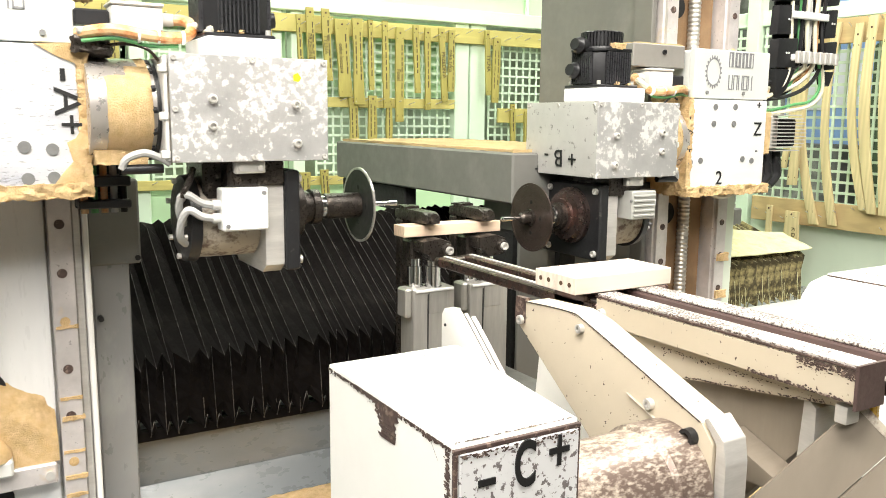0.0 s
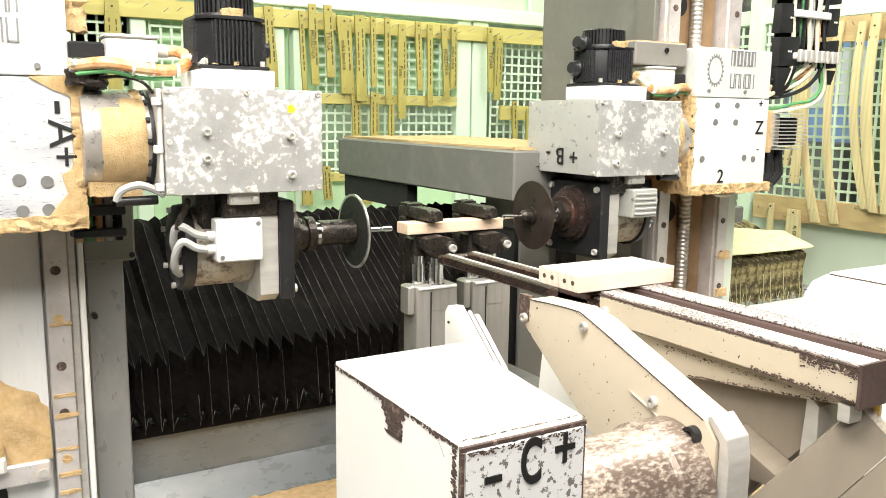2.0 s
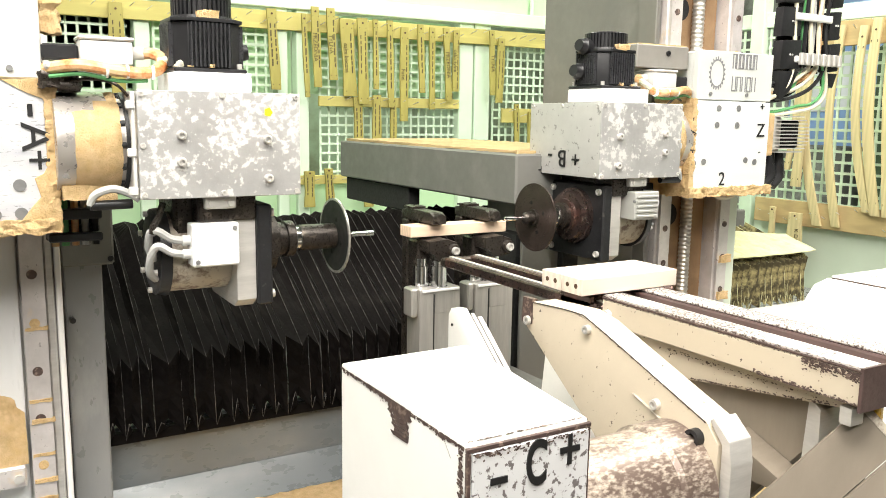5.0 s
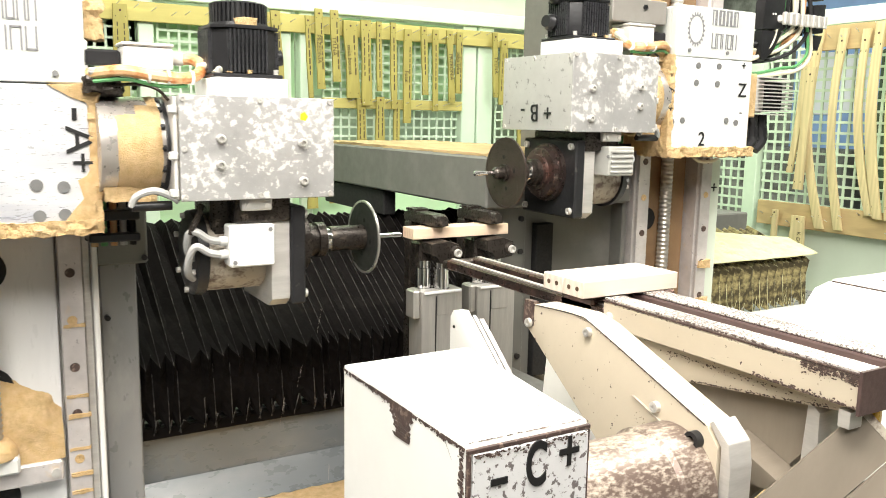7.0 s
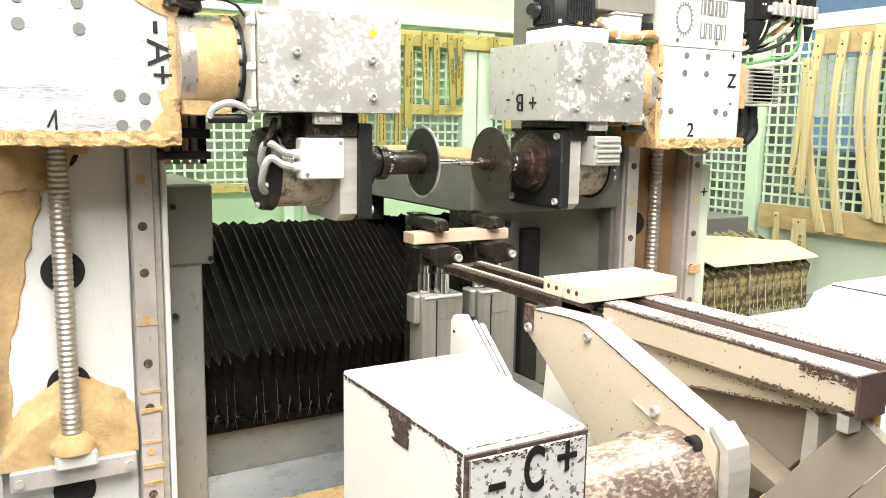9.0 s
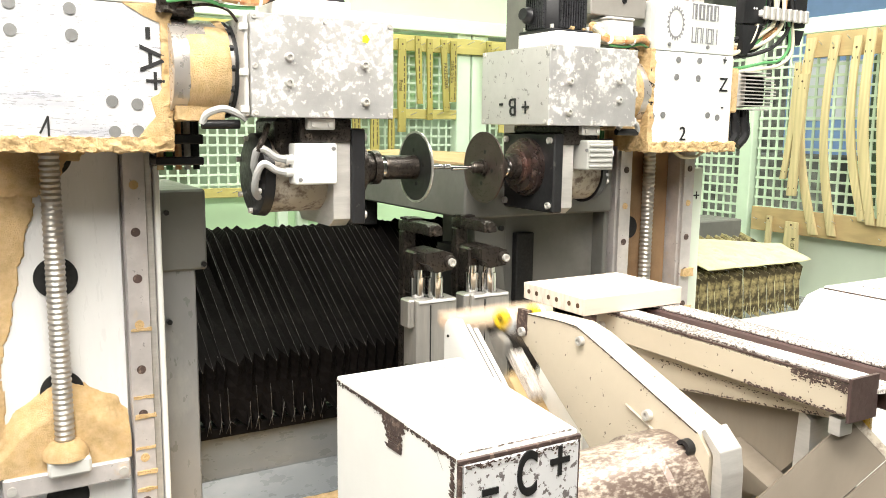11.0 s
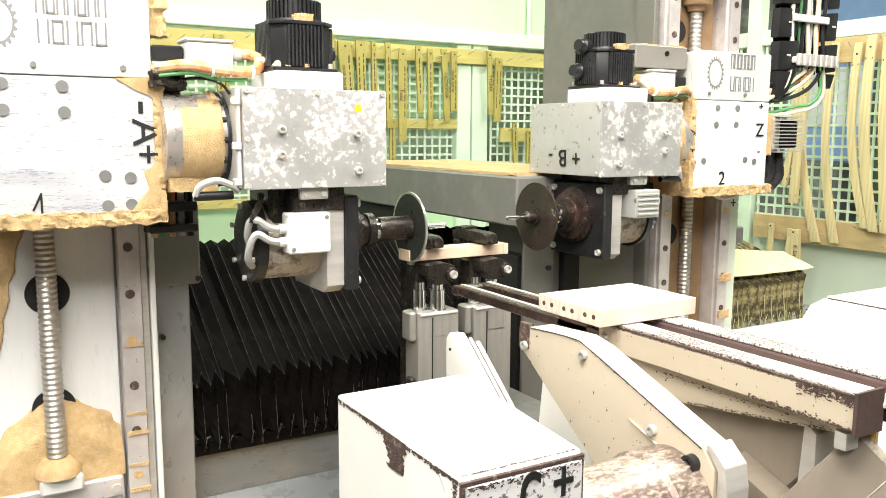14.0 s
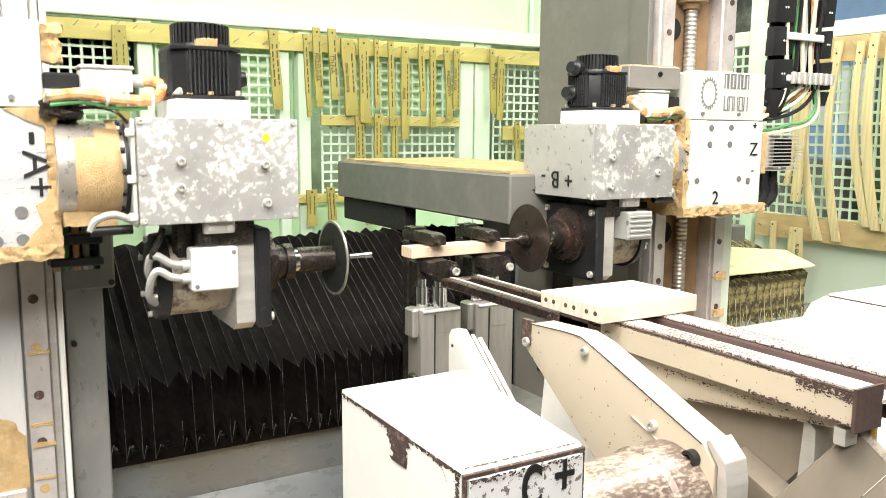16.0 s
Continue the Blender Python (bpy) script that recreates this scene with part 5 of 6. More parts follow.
                link = part("chain_link", bm_prism(B(), [(sx - w, z), (sx + w - 0.004, z + 0.004), (sx + w, z + 0.070), (sx - w + 0.004, z + 0.066)], "y", 1.270 + 0.004 * (k % 2), 1.296, bevel=0.003), BLACK, cc)
                for d in (-0.004, 0.004):
                    part("link_pin", cyl((sx + d, 1.2702, z + 0.035), (sx + d, 1.2685, z + 0.035), 0.0024, seg=8), PLASTIC, link)
        part("chain_foot", bm_prism(B(), [(1.642, 1.62), (1.710, 1.62), (1.684, 1.575), (1.656, 1.552), (1.646, 1.556)], "y", 1.272, 1.294, bevel=0.002), BLACK, cc)
        part("chain_foot", bm_prism(B(), [(1.816, 1.62), (1.856, 1.62), (1.842, 1.585), (1.825, 1.59)], "y", 1.272, 1.294, bevel=0.002), BLACK, cc)
        for k in range(3):
            part("cross_bar", box(1.682, 1.812, 1.264, 1.272, 1.735 + 0.15 * k, 1.752 + 0.15 * k, bevel=0.002), PLASTIC, cc)
        part("strain_comb", box(1.688, 1.852, 1.262, 1.274, 1.640, 1.655, bevel=0.003), PLASTIC, cc)
        for k in range(8):
            part("comb_clip", box(1.694 + 0.02 * k, 1.706 + 0.02 * k, 1.254, 1.264, 1.634, 1.662, bevel=0.002), MILLED, cc)
        r = random.Random(4)
        cols = [CREAM_CABLE, ORANGE, CREAM_CABLE, BLACK, GREEN, CREAM_CABLE, CREAM_CABLE, GREY_CABLE, BLACK, CREAM_CABLE, ORANGE, CREAM_CABLE, BLACK]
        for k, cm in enumerate(cols):
            x = 1.696 + 0.0095 * k
            y = 1.276 + 0.008 * (k % 3)
            drop = 1.560 + 0.012 * (k % 4)
            part("chain_cable", bm_tube(B(), [(x, y, 2.1), (x + r.uniform(-0.012, 0.012), y, 1.87), (x + r.uniform(-0.008, 0.008), y, 1.73), (x, y, 1.64),
                                              (x - 0.022 - 0.002 * k, y, drop + 0.024), (x - 0.062 - 0.005 * k, y + 0.01, drop - 0.004), (1.590, y + 0.03, drop - 0.012 + 0.004 * (k % 3))], 0.0048, 7), cm, cc)
        part("chain_cable", bm_tube(B(), [(1.80, 1.275, 1.64), (1.808, 1.275, 1.58), (1.78, 1.28, 1.548), (1.73, 1.285, 1.54), (1.67, 1.29, 1.528), (1.595, 1.30, 1.518)], 0.0035, 8), GREEN, cc)
        part("chain_cable", bm_tube(B(), [(1.812, 1.275, 1.64), (1.82, 1.275, 1.575), (1.79, 1.28, 1.54), (1.72, 1.285, 1.526), (1.60, 1.30, 1.512)], 0.0042, 8), CREAM_CABLE, cc)
    return h, blade


# ---- clamping table ----
def clamp_unit(dx, rear):
    c = thing("clamp_unit", (0.73 + dx, 1.28, 1.0), "steel pneumatic clamp with chrome rods and oily black jaws", "clamp", "clamps under the workpiece")
    body = part("cylinder_block", box(0.690 + dx, 0.776 + dx, 1.262, 1.312, 0.985, 1.196, bevel=0.004, seg=2), CLAMP_ALU, c, "milled aluminium cylinder block")
    part("slot_recess", box(0.722 + dx, 0.760 + dx, 1.2605, 1.2625, 1.150, 1.190, bevel=0.0006), CLAMP_ALU, body)
    part("block_lip", box(0.694 + dx, 0.772 + dx, 1.2585, 1.2618, 1.1905, 1.1955, bevel=0.001), PLAIN_ALU, body)
    part("block_groove", box(0.7185 + dx, 0.7205 + dx, 1.2606, 1.2622, 1.0, 1.186), DARK_GAP, body)
    part("side_cap", box(0.676 + dx, 0.6895 + dx, 1.266, 1.30, 1.145, 1.198, bevel=0.003), CLAMP_ALU, body)
    part("side_cap", box(0.678 + dx, 0.6895 + dx, 1.268, 1.29, 1.05, 1.075, bevel=0.003), CAST, body)
    part("port_screw", cyl((0.745 + dx, 1.2615, 1.03), (0.745 + dx, 1.257, 1.03), 0.006, seg=12), CAST, body)
    for k, (rx, ry) in enumerate(((0.712, 1.298), (0.740, 1.281))):
        part("chrome_rod", bm_lathe(B(), (rx + dx, ry, 1.194), (0, 0, 1), [(0, 0.0165), (0.003, 0.0165), (0.0032, 0.0148), (0.040, 0.0148), (0.0402, 0.012), (0.054, 0.012)], 28), CHROME, c, "polished chrome guide rod")
    jaw = part("lower_jaw", bm_prism(B(), [(x + dx, z) for x, z in ((0.704, 1.284), (0.740, 1.2875), (0.762, 1.280), (0.7665, 1.264), (0.760, 1.250), (0.724, 1.246), (0.714, 1.260), (0.704, 1.264))], "y", 1.252, 1.33, bevel=0.004), CAST, c, "oily black lower jaw")
    part("jaw_arm", box(0.700 + dx, 0.726 + dx, 1.29, 1.33, 1.20, 1.282, bevel=0.004), CAST, jaw)
    part("jaw_bolt", bm_lathe(B(), (0.753 + dx, 1.2458, 1.266), (0, -1, 0), [(0, 0.0075), (0.006, 0.0072), (0.0062, 0.0045), (0.003, 0.004)], 18), MILLED, jaw)
    part("jaw_lug", bm_lathe(B(), (0.753 + dx, 1.2535, 1.266), (0, -1, 0), [(0, 0.0125), (0.006, 0.012), (0.008, 0.0105)], 22), CAST, jaw)
    up = part("upper_jaw", bm_prism(B(), [(1.262, 1.313), (1.264, 1.328), (1.278, 1.334), (1.36, 1.334), (1.385, 1.330), (1.385, 1.313)], "x", 0.716 + dx, 0.744 + dx, bevel=0.003), CAST, c, "oily black upper clamp finger")
    part("finger_pad", bm_lathe(B(), (0.730 + dx, 1.258, 1.323), (0, 1, 0), [(0, 0.009), (0.004, 0.011), (0.05, 0.0115)], 16), CAST, up)
    part("jaw_post", box(0.716 + dx, 0.742 + dx, 1.36, 1.385, 0.985, 1.3125, bevel=0.003), CAST, c)
    for k in range(3):
        part("post_wear", bm_crust(B(), 0.714 + dx, 0.744 + dx, 1.34 + 0.012 * k, 1.35 + 0.012 * k, 1.333, 1.338, 0.004, 0.003, 60 + k), CAST, up)
    return c


def fork():
    f = thing("loading_fork", (0.76, 1.1, 1.25), "pair of dark steel slide bars that reach under the clamps", "slide")
    for x in (0.722, 0.775):
        b = part("slide_bar", box(x - 0.013, x + 0.013, 0.80, 1.21, 1.246, 1.262, bevel=0.002), SPINDLE, f, "dark greased slide bar")
        part("bar_groove", box(x - 0.004, x + 0.004, 0.80, 1.208, 1.2622, 1.2640), MILLED, b)
    part("bar_tip", box(0.709, 0.788, 1.205, 1.225, 1.244, 1.260, bevel=0.003), CAST, f)
    return f


def workpiece(x0, x1, name, label):
    return solid(name, box(x0, x1, 1.281, 1.322, 1.2893, 1.3093, bevel=0.0008), BEECH, label, "wood piece", at=((x0 + x1) / 2, 1.30, 1.30))


def c_unit():
    c = thing("rotary_axis_unit", (0.3, 0.5, 1.0), "white painted axis housing with chipped edges and a C plate", "machine housing")
    b = part("housing", bm_prism(B(), [(0.2495, 0.406), (0.348, 0.406), (0.372, 0.60), (0.2495, 0.60)], "z", 0.92, 1.303, bevel=0.0035), WHITE, c, "white painted housing")
    part("sign_plate", box(0.2535, 0.3475, 0.4035, 0.4065, 1.205, 1.2965, bevel=0.001), SIGN, c, "flaking white sign plate")
    bm = B()
    for x0, x1, z0, z1 in ((0.2495, 0.3495, 1.2968, 1.300), (0.2495, 0.2525, 1.0, 1.2968), (0.3476, 0.3490, 1.1, 1.2968)):
        bm_box(bm, x0, x1, 0.4042, 0.4072, z0, z1, bevel=0.0005)
    part("bare_edge", bm, BARE, c, "edge worn to brown primer")
    edge = [(0.598, 1.3005), (0.408, 1.3005)]
    tagged(part("chipped_edge", chips("x", 0.2495, -0.0004, edge, 420, 0.0022, 0.0022, 3), BARE, c, "edge chipped to brown primer"), kind="stuff")
    tagged(part("chipped_edge", chips("x", 0.2495, -0.0004, [(0.435, 1.300), (0.410, 1.300), (0.410, 1.255)], 160, 0.004, 0.0026, 5, (0.75, -0.65)), BARE, c), kind="stuff")
    tagged(part("rust_patch", chips("x", 0.2495, -0.0005, [(0.512, 1.301), (0.478, 1.300)], 260, 0.0090, 0.0030, 4), BARE, c, "brown patch where paint came off"), kind="stuff")
    tagged(part("rust_patch", chips("x", 0.2495, -0.0005, [(0.548, 1.301), (0.512, 1.301)], 110, 0.0030, 0.0024, 14), BARE, c), kind="stuff")
    bm = B()
    r = random.Random(8)
    for k in range(7):
        z = 1.2965 - 0.003 * k
        y = 0.4795 + r.uniform(0, 0.004)
        bm_prism(bm, [(y, z), (y + r.uniform(0.022, 0.028), z - 0.001), (y + r.uniform(0.021, 0.027), z - 0.0034), (y + 0.001, z - 0.0026)], "x", 0.2488, 0.2493)
    tagged(part("rust_streak", bm, BARE, c, "streaked brown scrape"), kind="stuff")
    tagged(part("chipped_edge", chips("y", 0.4035, -0.0006, [(0.2540, 1.2965), (0.3470, 1.2965)], 130, 0.0035, 0.0016, 6), BARE, c), kind="stuff")
    tagged(part("chipped_edge", chips("z", 1.3030, 0.0003, [(0.2515, 0.4068), (0.345, 0.4068)], 130, 0.0012, 0.0016, 7, (0, 1)), BARE, c), kind="stuff")
    for text, x, s in (("-", 0.2731, 0.048), ("C", 0.3027, 0.043), ("+", 0.3303, 0.044)):
        lettering("axis_letter", text, pose(x, 0.4030, {"-": 1.2790, "C": 1.2795, "+": 1.2826}[text], 90), s, INK, c, wide={"-": 1.1, "C": 0.57, "+": 0.78}[text], bold={"-": 0.0, "C": 0.0009, "+": 0.0002}[text])
    for x, y in ((0.335, 0.44), (0.33, 0.448), (0.337, 0.575), (0.325, 0.58)):
        part("lid_screw", cyl((x, y, 1.3028), (x, y, 1.3055), 0.0035, seg=12), MILLED, c)
    part("drive_tube", bm_lathe(B(), (0.36, 0.560, 1.143), (1, 0, 0), [(0, 0.056), (0.195, 0.056), (0.20, 0.060), (0.2395, 0.060)], 56), TUBE_WORN, c, "round drive tube with worn paint")
    return c


def swing_arm():
    a = thing("swing_arm", (0.62, 0.65, 1.1), "cream painted swing arm plate with a chamfered steel end", "machine arm")
    pts = [(0.826, 1.248), (0.818, 1.272), (0.806, 1.277), (0.722, 1.2815), (0.690, 1.275), (0.560, 1.2285), (0.522, 1.215), (0.506, 1.196), (0.504, 0.98), (0.60, 0.98), (0.682, 1.145)]
    part("arm_plate", bm_prism(B(), pts, "x", 0.600, 0.636, bevel=0.002), CREAM, a, "cream arm plate with chipped edges")
    part("steel_end", bm_prism(B(), [(0.5025, 0.98), (0.5025, 1.197), (0.519, 1.217), (0.514, 1.221), (0.494, 1.203), (0.490, 1.18), (0.490, 0.98)], "x", 0.601, 0.632, bevel=0.0015), MILLED, a, "bare chamfered steel end piece")
    for y, z, r in ((0.700, 1.266, 0.0055), (0.813, 1.252, 0.006), (0.588, 1.212, 0.006)):
        part("arm_bolt", bm_lathe(B(), (0.600, y, z), (-1, 0, 0), [(0, r), (0.006, r * 0.95), (0.0062, r * 0.5), (0.003, r * 0.45)], 16), MILLED, a)
    part("socket_bolt", bm_lathe(B(), (0.600, 0.532, 1.196), (-1, 0, 0), [(0, 0.0092), (0.009, 0.0090), (0.0095, 0.0050), (0.004, 0.0046)], 24), BLACK, a, "black socket-head bolt")
    part("paint_ridge", bm_prism(B(), [(0.622, 1.214), (0.618, 1.212), (0.524, 1.176), (0.526, 1.18)], "x", 0.597, 0.601), CREAM_WORN, a)
    tagged(part("chipped_edge", chips("x", 0.600, -0.0004, [(0.806, 1.2760), (0.722, 1.2805), (0.690, 1.2742), (0.560, 1.2276), (0.522, 1.2142)], 150, 0.0012, 0.0012, 21), BARE, a, "chipped paint along the edge"), kind="stuff")
    tagged(part("chipped_edge", chips("x", 0.600, -0.0004, [(0.62, 1.20), (0.56, 1.17)], 60, 0.012, 0.0009, 22), BARE, a), kind="stuff")
    tagged(part("chipped_edge", chips("x", 0.600, -0.0004, [(0.826, 1.252), (0.816, 1.274)], 70, 0.004, 0.0026, 23, (-0.9, -0.3)), BARE, a), kind="stuff")
    part("edge_line", bm_tube(B(), [(0.5998, 0.806, 1.2762), (0.5998, 0.724, 1.2806), (0.5998, 0.690, 1.2740), (0.5998, 0.560, 1.2275), (0.5998, 0.523, 1.2140)], 0.0007, 6), DARK_EDGE, a)
    part("ridge_line", bm_tube(B(), [(0.5998, 0.622, 1.2135), (0.5998, 0.575, 1.1960), (0.5998, 0.5235, 1.1765)], 0.0005, 6), DARK_EDGE, a)
    part("edge_wear", bm_crust(B(), 0.5985, 0.606, 0.806, 0.826, 1.248, 1.280, 0.004, 0.0015, 9), BARE, a)
    return a


def slide_way():
    s = thing("inclined_slideway", (0.64, 0.95, 1.1), "white inclined guide plate with a steel guide rail", "slideway")
    pts = [(1.022, 1.06), (1.022, 1.214), (1.014, 1.2245), (0.996, 1.227), (0.80, 1.072), (0.80, 1.02)]
    part("guide_plate", bm_prism(B(), pts, "x", 0.606, 0.622, bevel=0.002), WHITE, s, "white painted guide plate")
    part("guide_rail", bm_prism(B(), [(0.992, 1.2145), (0.80, 1.0625), (0.795, 1.068), (0.986, 1.2205)], "x", 0.6235, 0.6285), RAIL, s, "narrow steel guide rail")
    part("guide_rail", bm_prism(B(), [(0.990, 1.2085), (0.80, 1.0565), (0.795, 1.062), (0.984, 1.2145)], "x", 0.634, 0.641), RAIL, s, "narrow steel guide rail")
    part("back_cheek", bm_prism(B(), [(0.90, 1.06), (0.885, 1.196), (0.87, 1.212), (0.84, 1.214), (0.79, 1.10), (0.79, 1.0)], "x", 0.685, 0.70, bevel=0.002), WHITE, s, "white curved cheek plate")
    for y, z in ((1.01, 1.20), (0.965, 1.165), (0.93, 1.125), (0.995, 1.13)):
        part("plate_screw", cyl((0.606, y, z), (0.6045, y, z), 0.0022, seg=10), DARK_GAP, s)
    part("hidden_beam", box(0.60, 0.72, 0.86, 0.93, 0.98, 1.05, bevel=0.004), CREAM, s)
    return s


UP = Vector((0, 0.772, 0.636))


def gripper():
    """The loading gripper on its inclined carriage, modelled at the top of its stroke."""
    g = thing("loading_gripper", (0.72, 1.1, 1.2), "inclined loading gripper with yellow-padded fingers and dusty carriage", "gripper")
    ax, nrm = UP, Vector((0, -0.636, 0.772))

    def slab(x0, x1, s0, s1, n0, n1, bev=0.002):
        b = B()
        base = Vector((0, 1.076, 1.246))
        pts = [base + ax * s + nrm * n for s, n in ((s0, n0), (s1, n0), (s1, n1), (s0, n1))]
        return bm_prism(b, [(p.y, p.z) for p in pts], "x", x0, x1, bevel=bev)
    part("carriage_bar", slab(0.692, 0.716, -0.17, 0.00, -0.012, 0.012), WHITE, g, "bright carriage bar")
    part("dust_channel", slab(0.642, 0.690, -0.19, 0.005, -0.014, 0.008), SAWDUST, g, "channel filled with caked sawdust")
    part("dust_lump", bm_crust(B(), 0.66, 0.69, 0.955, 0.985, 1.155, 1.185, 0.005, 0.010, 15), SAWDUST, g)
    part("worn_bar", slab(0.655, 0.677, -0.045, 0.030, 0.0085, 0.0230), CHIPS, g, "worn bar with flaking paint")
    part("second_bar", slab(0.772, 0.790, -0.08, 0.0, -0.03, -0.010), CLAMP_ALU, g)
    part("dust_lump", bm_crust(B(), 0.655, 0.683, 0.80, 0.90, 1.045, 1.115, 0.006, 0.010, 16), SAWDUST, g, "hanging clump of sawdust")
    part("pivot_plate", bm_prism(B(), [(1.165, 1.196), (1.150, 1.232), (1.108, 1.246), (1.076, 1.212), (1.118, 1.170)], "x", 0.792, 0.804, bevel=0.002), MILLED, g, "drilled steel pivot plate")
    for y, z in ((1.140, 1.214), (1.118, 1.226), (1.122, 1.196)):
        part("pivot_bolt", cyl((0.7918, y, z), (0.788, y, z), 0.0052, seg=14), CAST, g)
    part("cover_flap", slab(0.804, 0.824, -0.035, 0.020, -0.022, -0.014), CLAMP_ALU, g, "bright slanting cover flap")
    fingers = []
    for x in (0.768, 0.834):
        lever = [(1.170, 1.2280), (1.176, 1.2500), (1.338, 1.2710), (1.342, 1.2530)]
        arm = part("finger_arm", bm_prism(B(), lever, "x", x - 0.004, x + 0.013, bevel=0.002), CAST, g, "dark steel finger arm with a guide slot")
        part("arm_slot", bm_prism(B(), [(1.182, 1.2385), (1.182, 1.2435), (1.330, 1.2655), (1.330, 1.2605)], "x", x - 0.0048, x - 0.0042), DARK_GAP, arm)
        part("finger_block", bm_prism(B(), [(1.190, 1.196), (1.184, 1.226), (1.262, 1.236), (1.236, 1.200)], "x", x - 0.006, x + 0.016, bevel=0.003), CAST, arm)
        part("finger_rail", box(x + 0.0135, x + 0.040, 1.184, 1.226, 1.222, 1.2335, bevel=0.002), CAST, arm)
        part("finger_key", box(x + 0.016, x + 0.038, 1.186, 1.224, 1.2337, 1.2372, bevel=0.001), MILLED, arm)
        part("steel_cheek", bm_prism(B(), [(1.236, 1.222), (1.234, 1.252), (1.262, 1.262), (1.282, 1.252), (1.262, 1.226)], "x", x - 0.020, x - 0.0055, bevel=0.002), CLAMP_ALU, arm, "bright steel cheek block")
        part("finger_tip", bm_prism(B(), [(1.310, 1.252), (1.308, 1.262), (1.338, 1.274), (1.348, 1.268), (1.346, 1.258)], "x", x - 0.030, x - 0.020, bevel=0.002), WHITE_PLASTIC, arm, "white finger tip")
        part("tip_bar", box(x - 0.0205, x - 0.005, 1.306, 1.318, 1.250, 1.260, bevel=0.001), MILLED, arm)
        jaw = part("finger_jaw", bm_prism(B(), [(1.252, 1.262), (1.250, 1.288), (1.256, 1.294), (1.279, 1.294), (1.279, 1.264)], "x", x - 0.002, x + 0.014, bevel=0.002), PLAIN_ALU, arm, "bright steel finger jaw")
        part("jaw_pad", bm_lathe(B(), (x - 0.004, 1.262, 1.284), (-1, -0.55, 0.1), [(0, 0.0065), (0, 0.0155), (0.006, 0.0160), (0.011, 0.0135), (0.012, 0.0065)], 20, True), YELLOW_JAW, jaw, "yellow and orange rubber pad ring")
        part("pad_bolt", bm_lathe(B(), (x - 0.004, 1.262, 1.284), (-1, -0.55, 0.1), [(0, 0.0064), (0.008, 0.0064), (0.009, 0.005)], 14), CAST, jaw)
        part("arm_bolt", cyl((x - 0.0065, 1.206, 1.214), (x - 0.0105, 1.206, 1.214), 0.0055, seg=12), MILLED, arm)
        fingers.append(arm)
    return g, fingers


# ---- loading magazine ----
def loader():
    l = thing("loading_magazine", (0.76, 0.6, 1.1), "chipped cream feed rails on a grey bracket", "feed rails")
    r1 = part("feed_rail", box(0.708, 0.744, 0.436, 0.800, 1.238, 1.2715, bevel=0.002), CREAM, l, "cream feed rail with chipped paint")
    part("rail_edge", bm_crust(B(), 0.7078, 0.7442, 0.437, 0.80, 1.2716, 1.2738, 0.004, 0.0006, 4), BARE, r1, "rail edge worn to brown primer")
    part("rail_cap", box(0.7105, 0.7415, 0.4375, 0.7995, 1.2740, 1.2762), EDGE_DUST, r1, "rail top worn to flecked steel")
    tagged(part("chipped_edge", chips("x", 0.708, -0.0004, [(0.795, 1.2712), (0.44, 1.2712)], 150, 0.0010, 0.0014, 31), BARE, r1, "paint chipped to brown primer"), kind="stuff")
    tagged(part("chipped_edge", chips("x", 0.708, -0.0004, [(0.50, 1.2712), (0.437, 1.2712)], 300, 0.0070, 0.0022, 32), BARE, r1), kind="stuff")
    tagged(part("chipped_edge", chips("x", 0.708, -0.0004, [(0.56, 1.2385), (0.437, 1.2385)], 200, 0.0032, 0.0020, 33, (0, 1)), BARE, r1), kind="stuff")
    part("rail_end", box(0.7045, 0.748, 0.432, 0.4355, 1.234, 1.2775), PRIMER, r1)
    r2 = part("feed_rail", box(0.778, 0.816, 0.42, 0.825, 1.232, 1.2725, bevel=0.002), PRIMER, l, "dark brown feed rail")
    part("rail_cap", box(0.783, 0.8155, 0.42, 0.825, 1.2727, 1.2765, bevel=0.001), EDGE_DUST, r2, "rail top worn to flecked steel")
    part("chip_bed", bm_crust(B(), 0.7455, 0.789, 0.43, 0.80, 1.2570, 1.2625, 0.007, 0.003, 23), CHIPS, l, "bed of wood chips between the rails")
    part("wedge_plate", bm_prism(B(), [(0.758, 1.2365), (0.440, 1.2365), (0.455, 1.228), (0.655, 1.200), (0.758, 1.195)], "x", 0.722, 0.7375, bevel=0.0015), CREAM, l, "cream tapered support plate")
    tagged(part("chipped_edge", chips("x", 0.722, -0.0004, [(0.70, 1.2300), (0.46, 1.2355)], 200, 0.0060, 0.0016, 34), BARE, l, "scraped paint"), kind="stuff")
    tagged(part("chipped_edge", chips("x", 0.722, -0.0004, [(0.655, 1.2012), (0.475, 1.2262)], 160, 0.0018, 0.0016, 35, (0, 1)), BARE, l), kind="stuff")
    part("web_bracket", bm_prism(B(), [(0.70, 1.20), (0.655, 1.1985), (0.503, 1.2265), (0.50, 1.175), (0.60, 1.05), (0.70, 1.05)], "x", 0.738, 0.752, bevel=0.0015), TRAY, l, "grey web bracket")
    part("foot_block", bm_prism(B(), [(0.502, 1.227), (0.488, 1.215), (0.486, 1.12), (0.508, 1.12)], "x", 0.728, 0.770, bevel=0.0015), MILLED, l, "chamfered steel foot block")
    part("under_plate", bm_prism(B(), [(0.58, 1.165), (0.50, 1.135), (0.50, 1.125), (0.60, 1.12)], "x", 0.70, 0.737, bevel=0.001), TRAY, l)
    part("stop_block", box(0.709, 0.865, 0.822, 0.890, 1.238, 1.2695, bevel=0.003), SPINDLE, l, "dark brown carrier block")
